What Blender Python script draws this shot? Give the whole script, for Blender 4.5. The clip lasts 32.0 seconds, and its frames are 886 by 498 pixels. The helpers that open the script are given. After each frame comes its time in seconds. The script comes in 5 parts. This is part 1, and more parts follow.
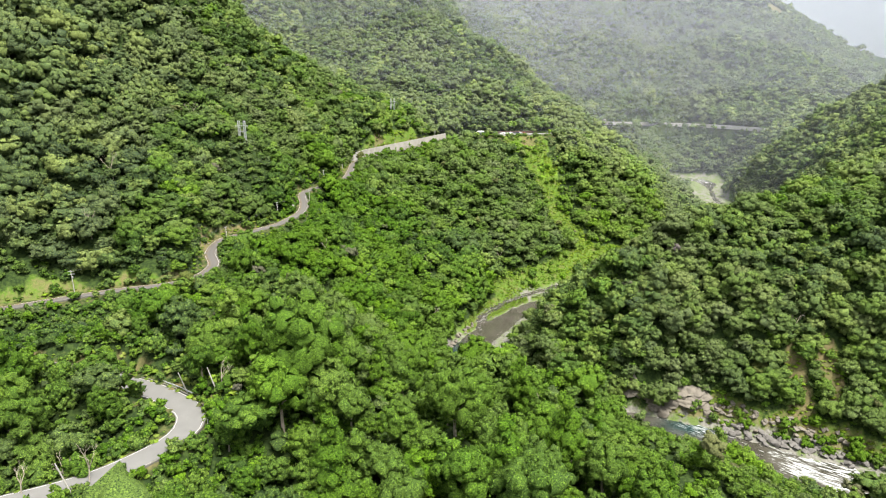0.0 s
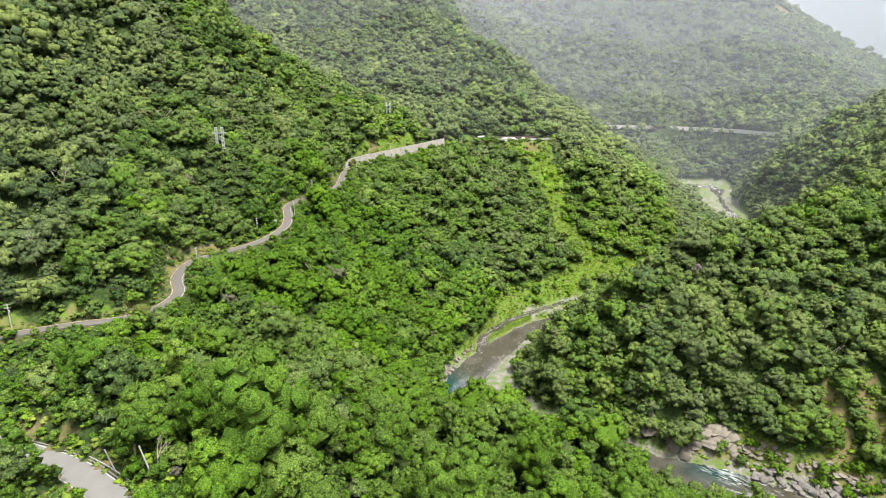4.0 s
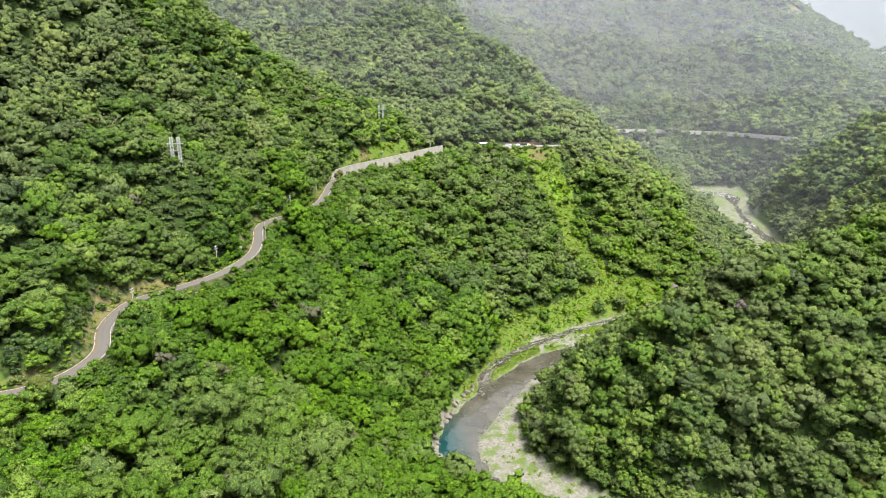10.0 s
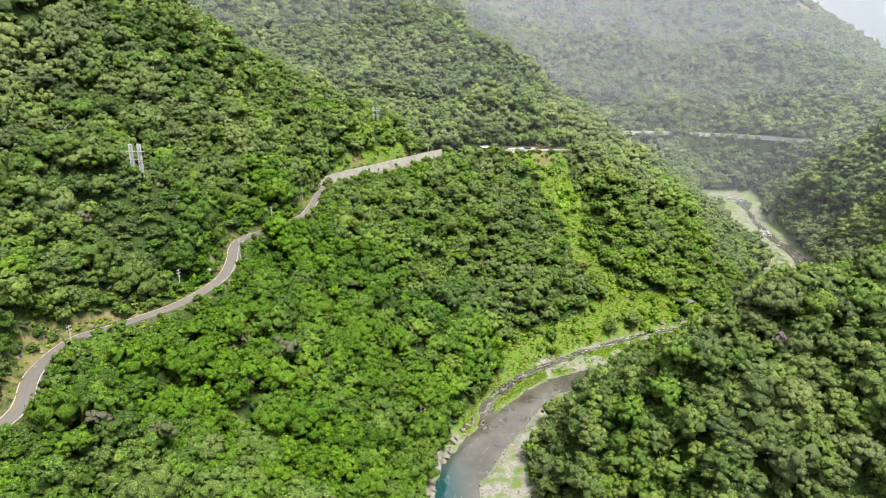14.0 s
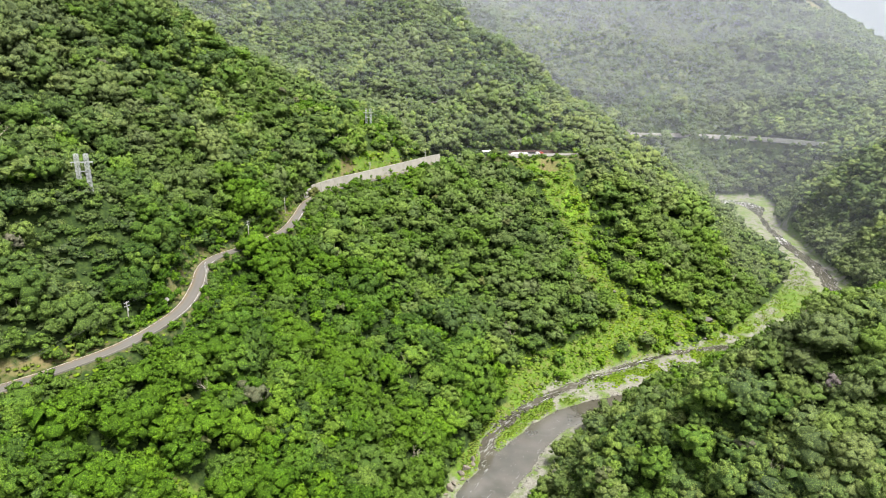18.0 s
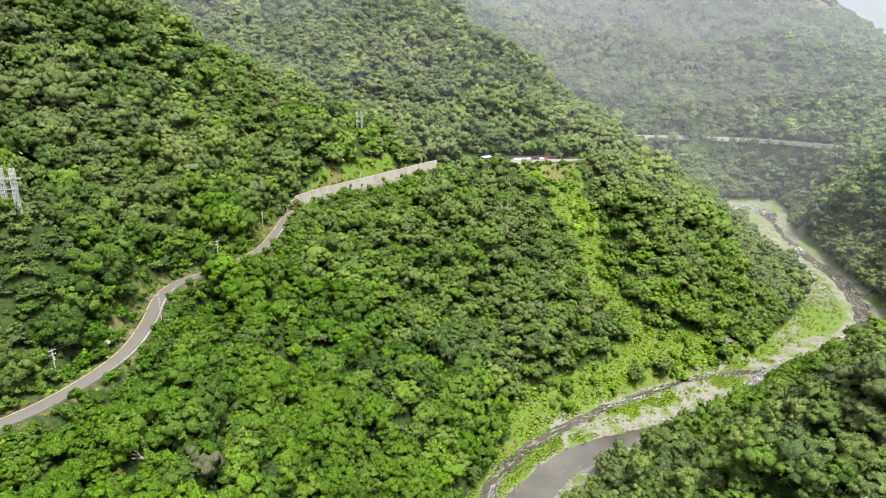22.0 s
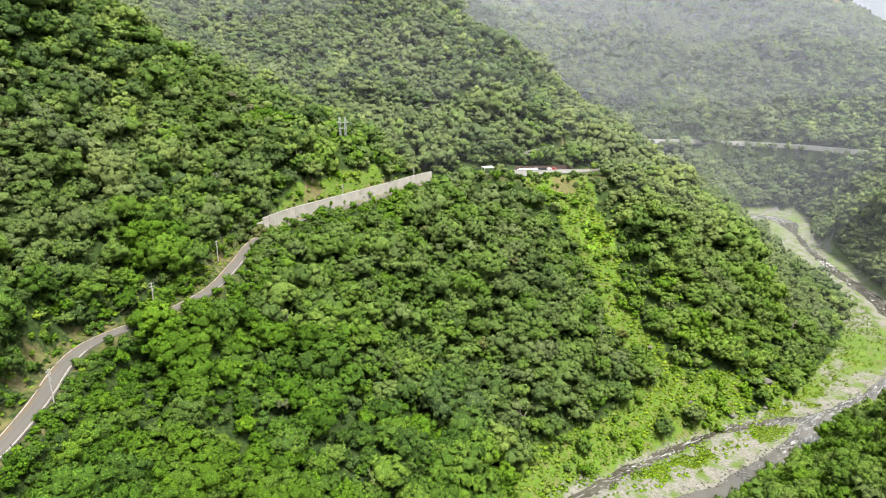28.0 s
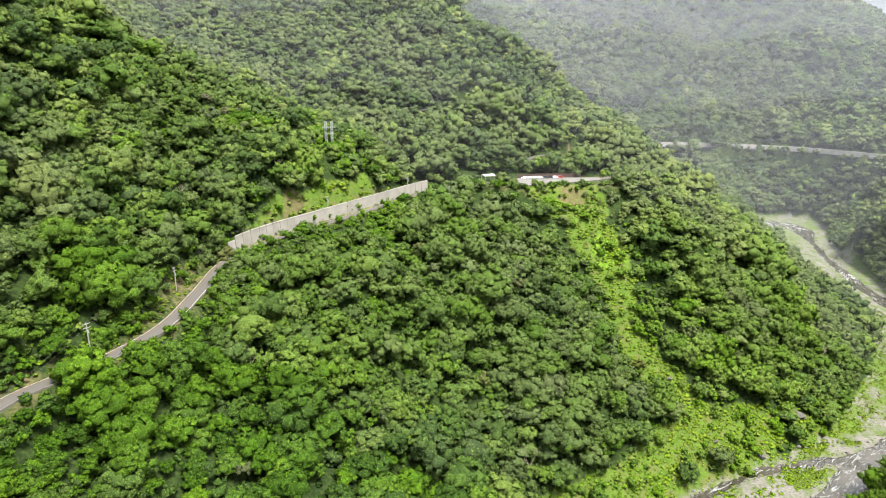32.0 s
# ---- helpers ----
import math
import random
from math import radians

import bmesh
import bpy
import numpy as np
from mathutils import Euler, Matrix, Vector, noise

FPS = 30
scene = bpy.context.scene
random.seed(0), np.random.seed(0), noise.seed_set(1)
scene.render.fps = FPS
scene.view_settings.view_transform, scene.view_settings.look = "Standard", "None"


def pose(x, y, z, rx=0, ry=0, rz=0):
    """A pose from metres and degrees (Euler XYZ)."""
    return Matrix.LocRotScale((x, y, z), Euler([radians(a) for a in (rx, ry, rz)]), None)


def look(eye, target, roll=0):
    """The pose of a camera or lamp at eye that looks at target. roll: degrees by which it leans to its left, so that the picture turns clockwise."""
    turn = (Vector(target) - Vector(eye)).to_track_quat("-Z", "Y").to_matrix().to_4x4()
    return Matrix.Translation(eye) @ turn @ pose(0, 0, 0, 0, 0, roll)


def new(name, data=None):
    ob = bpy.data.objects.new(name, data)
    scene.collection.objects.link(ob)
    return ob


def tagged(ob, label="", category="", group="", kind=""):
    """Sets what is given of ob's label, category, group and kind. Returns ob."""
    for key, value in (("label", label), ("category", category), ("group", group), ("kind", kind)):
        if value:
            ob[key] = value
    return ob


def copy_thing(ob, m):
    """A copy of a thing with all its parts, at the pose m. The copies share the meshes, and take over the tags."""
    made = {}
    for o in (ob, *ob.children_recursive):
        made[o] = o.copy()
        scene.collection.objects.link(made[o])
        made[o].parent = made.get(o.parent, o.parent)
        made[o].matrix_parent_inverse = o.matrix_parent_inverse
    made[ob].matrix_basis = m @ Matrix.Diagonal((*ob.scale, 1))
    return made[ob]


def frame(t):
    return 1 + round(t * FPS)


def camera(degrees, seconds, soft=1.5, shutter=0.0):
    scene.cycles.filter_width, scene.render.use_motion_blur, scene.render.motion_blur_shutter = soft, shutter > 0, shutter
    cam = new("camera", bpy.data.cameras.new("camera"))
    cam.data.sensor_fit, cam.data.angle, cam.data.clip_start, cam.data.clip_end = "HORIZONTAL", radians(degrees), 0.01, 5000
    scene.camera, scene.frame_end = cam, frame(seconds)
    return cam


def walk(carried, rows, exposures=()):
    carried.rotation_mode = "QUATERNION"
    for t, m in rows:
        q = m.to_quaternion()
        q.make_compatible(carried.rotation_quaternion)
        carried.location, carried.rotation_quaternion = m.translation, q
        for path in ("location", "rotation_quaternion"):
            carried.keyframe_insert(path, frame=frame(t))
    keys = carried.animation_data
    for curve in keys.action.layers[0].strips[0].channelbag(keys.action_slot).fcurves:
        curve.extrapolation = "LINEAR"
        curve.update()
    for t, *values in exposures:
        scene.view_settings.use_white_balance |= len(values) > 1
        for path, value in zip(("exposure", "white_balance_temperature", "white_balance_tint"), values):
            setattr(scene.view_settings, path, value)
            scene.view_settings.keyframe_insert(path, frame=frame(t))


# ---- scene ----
cam = camera(73.0, 32.0, soft=1.1)
METRES, EYE, TILT, LEAN, TURN = 280.0, 162.0, -16.06, 0.0, 0.0
LENS = 1.70
ROWS = [
    (0.0, 0.0, 0.0, 0.0, 0.0, 0.0, -0.0),
    (0.5, 0.001, 0.0132, 0.0068, -0.01, 0.04, -0.0),
    (1.0, 0.0019, 0.0266, 0.0138, -0.02, 0.06, -0.02),
    (1.5, 0.003, 0.0401, 0.0207, -0.02, 0.1, -0.03),
    (2.0, 0.0042, 0.0537, 0.0277, -0.04, 0.13, -0.04),
    (2.5, 0.0053, 0.0673, 0.0348, -0.04, 0.19, -0.06),
    (3.0, 0.0064, 0.081, 0.0419, -0.04, 0.23, -0.07),
    (3.5, 0.0077, 0.0947, 0.0489, -0.02, 0.25, -0.07),
    (5.5, 0.0119, 0.15, 0.0767, -0.0, 0.3, -0.1),
    (6.0, 0.0132, 0.164, 0.0834, 0.02, 0.32, -0.11),
    (6.5, 0.0145, 0.1779, 0.0903, 0.04, 0.34, -0.11),
    (7.0, 0.0156, 0.1919, 0.0971, 0.05, 0.36, -0.1),
    (7.5, 0.0169, 0.2059, 0.1037, 0.07, 0.37, -0.11),
    (8.0, 0.0181, 0.2199, 0.1106, 0.08, 0.39, -0.12),
    (8.5, 0.0193, 0.2339, 0.1172, 0.1, 0.41, -0.13),
    (9.0, 0.0204, 0.2479, 0.124, 0.11, 0.42, -0.14),
    (9.5, 0.0219, 0.2619, 0.1308, 0.11, 0.44, -0.16),
    (10.0, 0.0233, 0.276, 0.1376, 0.14, 0.47, -0.15),
    (10.5, 0.0243, 0.29, 0.1441, 0.15, 0.49, -0.16),
    (11.0, 0.0256, 0.3041, 0.151, 0.17, 0.47, -0.16),
    (11.5, 0.0266, 0.3182, 0.1576, 0.19, 0.49, -0.17),
    (12.0, 0.0278, 0.3324, 0.1641, 0.2, 0.5, -0.18),
    (12.5, 0.029, 0.3465, 0.1709, 0.23, 0.48, -0.2),
    (13.0, 0.0303, 0.3606, 0.1774, 0.25, 0.48, -0.21),
    (13.5, 0.0314, 0.3748, 0.1842, 0.27, 0.46, -0.21),
    (14.0, 0.0325, 0.3889, 0.1913, 0.27, 0.48, -0.21),
    (14.5, 0.0339, 0.403, 0.1979, 0.29, 0.48, -0.21),
    (16.5, 0.0395, 0.4594, 0.225, 0.38, 0.48, -0.27),
    (17.0, 0.0407, 0.4734, 0.2319, 0.4, 0.46, -0.28),
    (17.5, 0.0421, 0.4875, 0.2387, 0.4, 0.45, -0.28),
    (18.0, 0.0435, 0.5014, 0.2456, 0.4, 0.47, -0.26),
    (18.5, 0.0448, 0.5155, 0.2524, 0.41, 0.45, -0.27),
    (19.0, 0.0464, 0.5296, 0.2593, 0.42, 0.47, -0.28),
    (19.5, 0.0477, 0.5436, 0.2661, 0.41, 0.48, -0.26),
    (20.0, 0.0493, 0.5576, 0.273, 0.43, 0.5, -0.26),
    (20.5, 0.0506, 0.5716, 0.2801, 0.42, 0.52, -0.25),
    (21.0, 0.052, 0.5857, 0.287, 0.43, 0.55, -0.25),
    (21.5, 0.0535, 0.5996, 0.2938, 0.44, 0.54, -0.23),
    (22.0, 0.0549, 0.6137, 0.3003, 0.44, 0.57, -0.21),
    (22.5, 0.0563, 0.6277, 0.3071, 0.45, 0.56, -0.2),
    (23.0, 0.0577, 0.6418, 0.3137, 0.45, 0.56, -0.21),
    (23.5, 0.0591, 0.6559, 0.3206, 0.46, 0.56, -0.21),
    (24.0, 0.0604, 0.67, 0.3277, 0.45, 0.56, -0.2),
    (24.5, 0.0616, 0.6843, 0.3347, 0.49, 0.58, -0.17),
    (25.0, 0.0627, 0.6984, 0.3417, 0.5, 0.6, -0.18),
    (25.5, 0.0642, 0.7125, 0.3488, 0.5, 0.62, -0.18),
    (27.5, 0.0701, 0.7689, 0.3767, 0.49, 0.72, -0.15),
    (28.0, 0.0713, 0.7831, 0.3835, 0.5, 0.73, -0.14),
    (28.5, 0.0725, 0.7972, 0.3905, 0.51, 0.75, -0.14),
    (29.0, 0.0741, 0.8113, 0.3974, 0.51, 0.75, -0.14),
    (29.5, 0.0754, 0.8253, 0.4043, 0.51, 0.77, -0.13),
    (30.0, 0.0766, 0.8394, 0.4111, 0.5, 0.79, -0.13),
    (30.5, 0.0778, 0.8527, 0.4174, 0.51, 0.78, -0.13),
    (31.0, 0.079, 0.8668, 0.4242, 0.51, 0.79, -0.14),
    (31.5, 0.0803, 0.881, 0.4311, 0.51, 0.8, -0.13),
    (32.0, 0.0815, 0.895, 0.4382, 0.51, 0.83, -0.15),
]
walk(cam, [(t, pose(0, 0, EYE, TILT, LEAN, TURN) @ pose(METRES * x / LENS, METRES * y, METRES * z / LENS, 90 + pitch / LENS, roll, yaw / LENS)) for t, x, y, z, yaw, pitch, roll in ROWS])

# ---- world, sun, exposure ----
world = bpy.data.worlds.new("overcast_sky")
scene.world = world
world.use_nodes = True
wn, wl = world.node_tree.nodes, world.node_tree.links
sky = wn.new("ShaderNodeTexSky")
sky.sky_type, sky.sun_disc = "NISHITA", False
sky.sun_elevation, sky.sun_rotation = radians(67), radians(139)
sky.air_density, sky.dust_density, sky.ozone_density = 1.0, 6.0, 1.0
grey = wn.new("ShaderNodeMix")
grey.data_type = "RGBA"
grey.inputs[0].default_value = 0.8
grey.inputs[7].default_value = (9.0, 9.3, 9.6, 1)
wl.new(sky.outputs[0], grey.inputs[6])
wl.new(grey.outputs[2], wn["Background"].inputs[0])
wn["Background"].inputs[1].default_value = 0.088

sun_data = bpy.data.lights.new("sun", "SUN")
sun_data.energy, sun_data.angle, sun_data.color = 4.75, radians(20), (1.0, 0.96, 0.88)
sun = new("sun", sun_data)
sun.matrix_world = look((0, 0, 600), (-150, 170, 60))
scene.view_settings.exposure = 1.62


# ---- materials ----
def material(name, rough=0.8, metal=0.0, spec=0.3):
    m = bpy.data.materials.new(name)
    m.use_nodes = True
    b = m.node_tree.nodes["Principled BSDF"]
    b.inputs["Roughness"].default_value, b.inputs["Metallic"].default_value = rough, metal
    b.inputs["Specular IOR Level"].default_value = spec
    return m, m.node_tree.nodes, m.node_tree.links, b


def mixed(nodes, links, fac, a, b):
    """A colour between a and b; each is a colour or a socket."""
    n = nodes.new("ShaderNodeMix")
    n.data_type = "RGBA"
    for socket, value in ((n.inputs[0], fac), (n.inputs[6], a), (n.inputs[7], b)):
        if isinstance(value, bpy.types.NodeSocket):
            links.new(value, socket)
        elif isinstance(value, tuple):
            socket.default_value = (*value, 1)
        else:
            socket.default_value = value
    return n.outputs[2]


def noised(nodes, links, scale, low=0.4, high=0.6, detail=4.0, object_space=False):
    """A patchy mask from 0 to 1; scale is in patches per metre."""
    t = nodes.new("ShaderNodeTexNoise")
    t.inputs["Scale"].default_value, t.inputs["Detail"].default_value = scale, detail
    if object_space:
        links.new(nodes.new("ShaderNodeTexCoord").outputs["Object"], t.inputs["Vector"])
    else:
        links.new(nodes.new("ShaderNodeNewGeometry").outputs["Position"], t.inputs["Vector"])
    r = nodes.new("ShaderNodeMapRange")
    r.inputs[1].default_value, r.inputs[2].default_value = low, high
    links.new(t.outputs["Fac"], r.inputs[0])
    return r.outputs[0]


def bumped(nodes, links, b, height, distance, strength=0.6):
    n = nodes.new("ShaderNodeBump")
    n.inputs["Distance"].default_value, n.inputs["Strength"].default_value = distance, strength
    links.new(height, n.inputs["Height"])
    links.new(n.outputs[0], b.inputs["Normal"])


def attribute(nodes, name):
    n = nodes.new("ShaderNodeAttribute")
    n.attribute_name = name
    return n.outputs["Fac"]


def plain(name, colour, rough=0.7, metal=0.0, wear=0.75, scale=1.2, bump=0.0):
    """A surface of one colour with stains at two scales."""
    m, n, l, b = material(name, rough, metal)
    dull = tuple(c * wear for c in colour)
    first = mixed(n, l, noised(n, l, scale, 0.35, 0.7), colour, dull)
    fine = noised(n, l, scale * 9, 0.3, 0.75, 2.0)
    l.new(mixed(n, l, fine, first, tuple(c * (0.5 + wear / 2) for c in colour)), b.inputs["Base Color"])
    if bump:
        bumped(n, l, b, fine, bump)
    return m


def foliage(name, dark, mid, light, gloss=0.08, sheer=0.16, single=False, grain_and_glints=True, relief_depth=0.65):
    """Leaves: the tone runs over each tree, with patches of other species across the slope, painted glints and a haze
    tint.
    """
    m, n, l, b = material(name, 0.65, 0.0, gloss)
    tone = attribute(n, "tone")
    if single:
        own = n.new("ShaderNodeMath")
        own.operation = "MULTIPLY_ADD"
        own.inputs[1].default_value = 0.6
        l.new(n.new("ShaderNodeObjectInfo").outputs["Random"], own.inputs[0])
        l.new(tone, own.inputs[2])
        tone = own.outputs[0]
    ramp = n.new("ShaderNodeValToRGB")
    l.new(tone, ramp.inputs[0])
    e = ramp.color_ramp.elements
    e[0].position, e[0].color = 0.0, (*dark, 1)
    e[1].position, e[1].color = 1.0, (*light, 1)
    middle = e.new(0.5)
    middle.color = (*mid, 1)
    olive_haze = mixed(n, l, noised(n, l, 0.018, 0.42, 0.62), ramp.outputs[0], (mid[0] * 1.15, mid[1] * 0.95, mid[2] * 1.3))
    olive_haze = mixed(n, l, noised(n, l, 1.3, 0.45, 0.9, 3.0), olive_haze, tuple(c * 0.6 for c in mid))
    if grain_and_glints:
        olive_haze = mixed(n, l, noised(n, l, 4.2, 0.41, 0.64, 3.0), olive_haze, tuple(c * 0.75 for c in dark))
        # pale specks painted into the leaf colour as glints
        olive_haze = mixed(n, l, noised(n, l, 2.7, 0.53, 0.8, 3.0), olive_haze, tuple(c * 1.15 for c in light))
    # low hue: fresh green; high hue: olive, and at full a blue-grey painted haze
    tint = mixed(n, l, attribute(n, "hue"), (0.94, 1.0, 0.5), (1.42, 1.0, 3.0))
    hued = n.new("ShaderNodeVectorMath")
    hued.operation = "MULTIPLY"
    l.new(olive_haze, hued.inputs[0])
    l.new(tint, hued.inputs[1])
    olive_haze = hued.outputs[0]
    geo = n.new("ShaderNodeNewGeometry")
    jitter = n.new("ShaderNodeMapRange")
    jitter.inputs[3].default_value, jitter.inputs[4].default_value = 0.88, 1.14
    l.new(geo.outputs["Random Per Island"], jitter.inputs[0])
    scale = n.new("ShaderNodeVectorMath")
    scale.operation = "SCALE"
    l.new(olive_haze, scale.inputs[0])
    l.new(jitter.outputs[0], scale.inputs["Scale"])
    l.new(scale.outputs[0], b.inputs["Base Color"])
    relief = n.new("ShaderNodeTexNoise")
    relief.inputs["Scale"].default_value, relief.inputs["Detail"].default_value = 2.6, 3.0
    relief.inputs["Roughness"].default_value = 0.7
    l.new(geo.outputs["Position"], relief.inputs["Vector"])
    bumped(n, l, b, relief.outputs["Fac"], relief_depth, 1.0)
    sheen = n.new("ShaderNodeBsdfTranslucent")
    l.new(scale.outputs[0], sheen.inputs[0])
    mix = n.new("ShaderNodeMixShader")
    mix.inputs[0].default_value = sheer
    l.new(b.outputs[0], mix.inputs[1])
    l.new(sheen.outputs[0], mix.inputs[2])
    l.new(mix.outputs[0], n["Material Output"].inputs[0])
    return m


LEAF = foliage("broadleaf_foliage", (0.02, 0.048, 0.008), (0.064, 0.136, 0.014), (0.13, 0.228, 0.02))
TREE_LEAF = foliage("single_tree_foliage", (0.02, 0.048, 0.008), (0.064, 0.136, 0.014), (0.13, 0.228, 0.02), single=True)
SHRUB = foliage("fern_and_shrub", (0.056, 0.104, 0.01), (0.082, 0.144, 0.013), (0.126, 0.19, 0.017), grain_and_glints=False, relief_depth=0.15)
DRY = foliage("dry_foliage", (0.05, 0.07, 0.024), (0.08, 0.096, 0.034), (0.12, 0.13, 0.05), 0.1, 0.1)

BARK = plain("grey_bark", (0.22, 0.19, 0.15), 0.9, 0, 0.6, 2.0, 0.03)
# asphalt with a paler worn crown and soil washed over its hillside edge
ASPHALT, n, l, b = material("worn_asphalt", 0.85, 0.0)
tar = mixed(n, l, noised(n, l, 0.25, 0.35, 0.7), (0.062, 0.057, 0.051), (0.044, 0.041, 0.037))
tar = mixed(n, l, noised(n, l, 2.2, 0.3, 0.75, 2.0), tar, (0.055, 0.05, 0.046))
soiled = n.new("ShaderNodeMath")
soiled.operation = "MULTIPLY"
l.new(attribute(n, "soil"), soiled.inputs[0])
l.new(noised(n, l, 0.55, 0.34, 0.6), soiled.inputs[1])
tar = mixed(n, l, attribute(n, "crown"), tar, (0.073, 0.069, 0.064))
l.new(mixed(n, l, soiled.outputs[0], tar, (0.085, 0.06, 0.03)), b.inputs["Base Color"])
PALE_ASPHALT = plain("dry_pale_asphalt", (0.105, 0.103, 0.098), 0.85, 0, 0.8, 0.25)
FAR_CONCRETE = plain("pale_concrete", (0.34, 0.33, 0.3), 0.85, 0, 0.75, 0.25, 0.02)
CONCRETE = plain("weathered_concrete", (0.22, 0.21, 0.185), 0.85, 0, 0.65, 0.25, 0.02)
KERB = plain("grey_kerb_concrete", (0.12, 0.114, 0.1), 0.9, 0, 0.6, 0.4)
PAINT = plain("road_paint", (0.31, 0.3, 0.285), 0.7, 0, 0.7, 0.6)
STEEL = plain("galvanised_steel", (0.3, 0.31, 0.32), 0.5, 0.3, 0.85, 0.8)
POLE = plain("concrete_pole", (0.26, 0.25, 0.23), 0.8, 0, 0.8, 0.8)
WIRE = plain("dark_cable", (0.05, 0.05, 0.05), 0.6)
ROCK = plain("river_rock", (0.105, 0.098, 0.09), 0.85, 0, 0.6, 0.5, 0.15)
PALE_ROCK = plain("pale_bank_rock", (0.13, 0.115, 0.093), 0.85, 0, 0.65, 0.4, 0.15)

# river water: clear and green-blue over the deep pool, brown-grey over the shallows
WATER, n, l, b = material("river_water", 0.06, 0.0, 0.5)
deep = mixed(n, l, noised(n, l, 0.06, 0.4, 0.6), (0.03, 0.028, 0.021), (0.05, 0.046, 0.037))
deep = mixed(n, l, noised(n, l, 0.3, 0.6, 0.95, 4.0), deep, (0.08, 0.075, 0.063))
l.new(mixed(n, l, attribute(n, "depth"), deep, (0.004, 0.026, 0.028)), b.inputs["Base Color"])
churn = n.new("ShaderNodeMath")
churn.operation = "ADD"
l.new(attribute(n, "foam"), churn.inputs[0])
streak, flow = n.new("ShaderNodeTexNoise"), n.new("ShaderNodeCombineXYZ")
streak.inputs["Scale"].default_value, streak.inputs["Detail"].default_value = 0.42, 8.0
streak.inputs["Distortion"].default_value = 1.6
down = n.new("ShaderNodeMath")
down.operation = "MULTIPLY"
down.inputs[1].default_value = 0.4
l.new(attribute(n, "run"), down.inputs[0])
l.new(down.outputs[0], flow.inputs[0])
spread_out = n.new("ShaderNodeMath")
spread_out.operation = "MULTIPLY"
spread_out.inputs[1].default_value = 1.5
l.new(attribute(n, "across"), spread_out.inputs[0])
l.new(spread_out.outputs[0], flow.inputs[1])
l.new(flow.outputs[0], streak.inputs["Vector"])
wide = n.new("ShaderNodeMapRange")
wide.inputs[1].default_value, wide.inputs[2].default_value = 0.22, 0.78
l.new(streak.outputs["Fac"], wide.inputs[0])
l.new(wide.outputs[0], churn.inputs[1])
torn = n.new("ShaderNodeMapRange")
torn.inputs[1].default_value, torn.inputs[2].default_value = 0.78, 1.7
l.new(churn.outputs[0], torn.inputs[0])
l.new(mixed(n, l, torn.outputs[0], b.inputs["Base Color"].links[0].from_socket, (0.62, 0.64, 0.64)), b.inputs["Base Color"])
l.new(torn.outputs[0], b.inputs["Roughness"])
ripple = noised(n, l, 0.9, 0.2, 0.8, 5.0)
bumped(n, l, b, ripple, 0.1, 0.16)

# the ground: leaf litter, with meadow, bare earth and river gravel where the plan has them
GROUND, n, l, b = material("forest_ground", 0.95, 0.0, 0.1)
# litter colour is darkened to stand in for the shade under the crowns
shaded_litter = mixed(n, l, noised(n, l, 0.9, 0.42, 0.6), (0.012, 0.022, 0.006), (0.024, 0.04, 0.009))
grass = mixed(n, l, noised(n, l, 0.16, 0.35, 0.65), (0.046, 0.086, 0.009), (0.072, 0.12, 0.012))
grass = mixed(n, l, noised(n, l, 0.7, 0.5, 0.75), grass, (0.09, 0.086, 0.036))
grass = mixed(n, l, noised(n, l, 0.2, 0.52, 0.66), grass, (0.09, 0.092, 0.03))
grass = mixed(n, l, noised(n, l, 2.2, 0.4, 0.8), grass, (0.04, 0.075, 0.014))
earth = mixed(n, l, noised(n, l, 0.35, 0.35, 0.7), (0.1, 0.082, 0.04), (0.065, 0.072, 0.024))
stones = mixed(n, l, noised(n, l, 0.9, 0.35, 0.65), (0.14, 0.135, 0.118), (0.09, 0.086, 0.073))
stones = mixed(n, l, noised(n, l, 0.16, 0.46, 0.62), stones, (0.062, 0.088, 0.024))


def blurred(name):
    """An attribute's edge, broken up by noise."""
    s = n.new("ShaderNodeMath")
    s.operation = "ADD"
    l.new(attribute(n, name), s.inputs[0])
    l.new(noised(n, l, 0.5, 0.0, 1.0), s.inputs[1])
    r = n.new("ShaderNodeMapRange")
    r.inputs[1].default_value, r.inputs[2].default_value = 0.8, 1.15
    l.new(s.outputs[0], r.inputs[0])
    return r.outputs[0]


colour = mixed(n, l, blurred("meadow"), shaded_litter, grass)
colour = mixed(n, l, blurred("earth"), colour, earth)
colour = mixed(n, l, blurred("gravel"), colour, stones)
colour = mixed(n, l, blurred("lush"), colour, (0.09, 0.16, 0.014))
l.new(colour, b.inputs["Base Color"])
bumped(n, l, b, noised(n, l, 0.8, 0.2, 0.8, 6.0), 0.5, 0.7)


# ---- the plan: lines of the land, in metres ----
def smooth_line(points, step):
    """A Catmull-Rom line through the points, sampled about every step metres."""
    p = np.array(points, float)
    p = np.vstack([2 * p[0] - p[1], p, 2 * p[-1] - p[-2]])
    out = []
    for i in range(1, len(p) - 2):
        count = max(2, int(np.linalg.norm(p[i + 1] - p[i]) / step))
        for u in np.arange(count) / count:
            a, b_, c, d = p[i - 1 : i + 3]
            out.append(0.5 * (2 * b_ + (c - a) * u + (2 * a - 5 * b_ + 4 * c - d) * u**2 + (3 * b_ - a - 3 * c + d) * u**3))
    return np.array(out + [p[-2]])


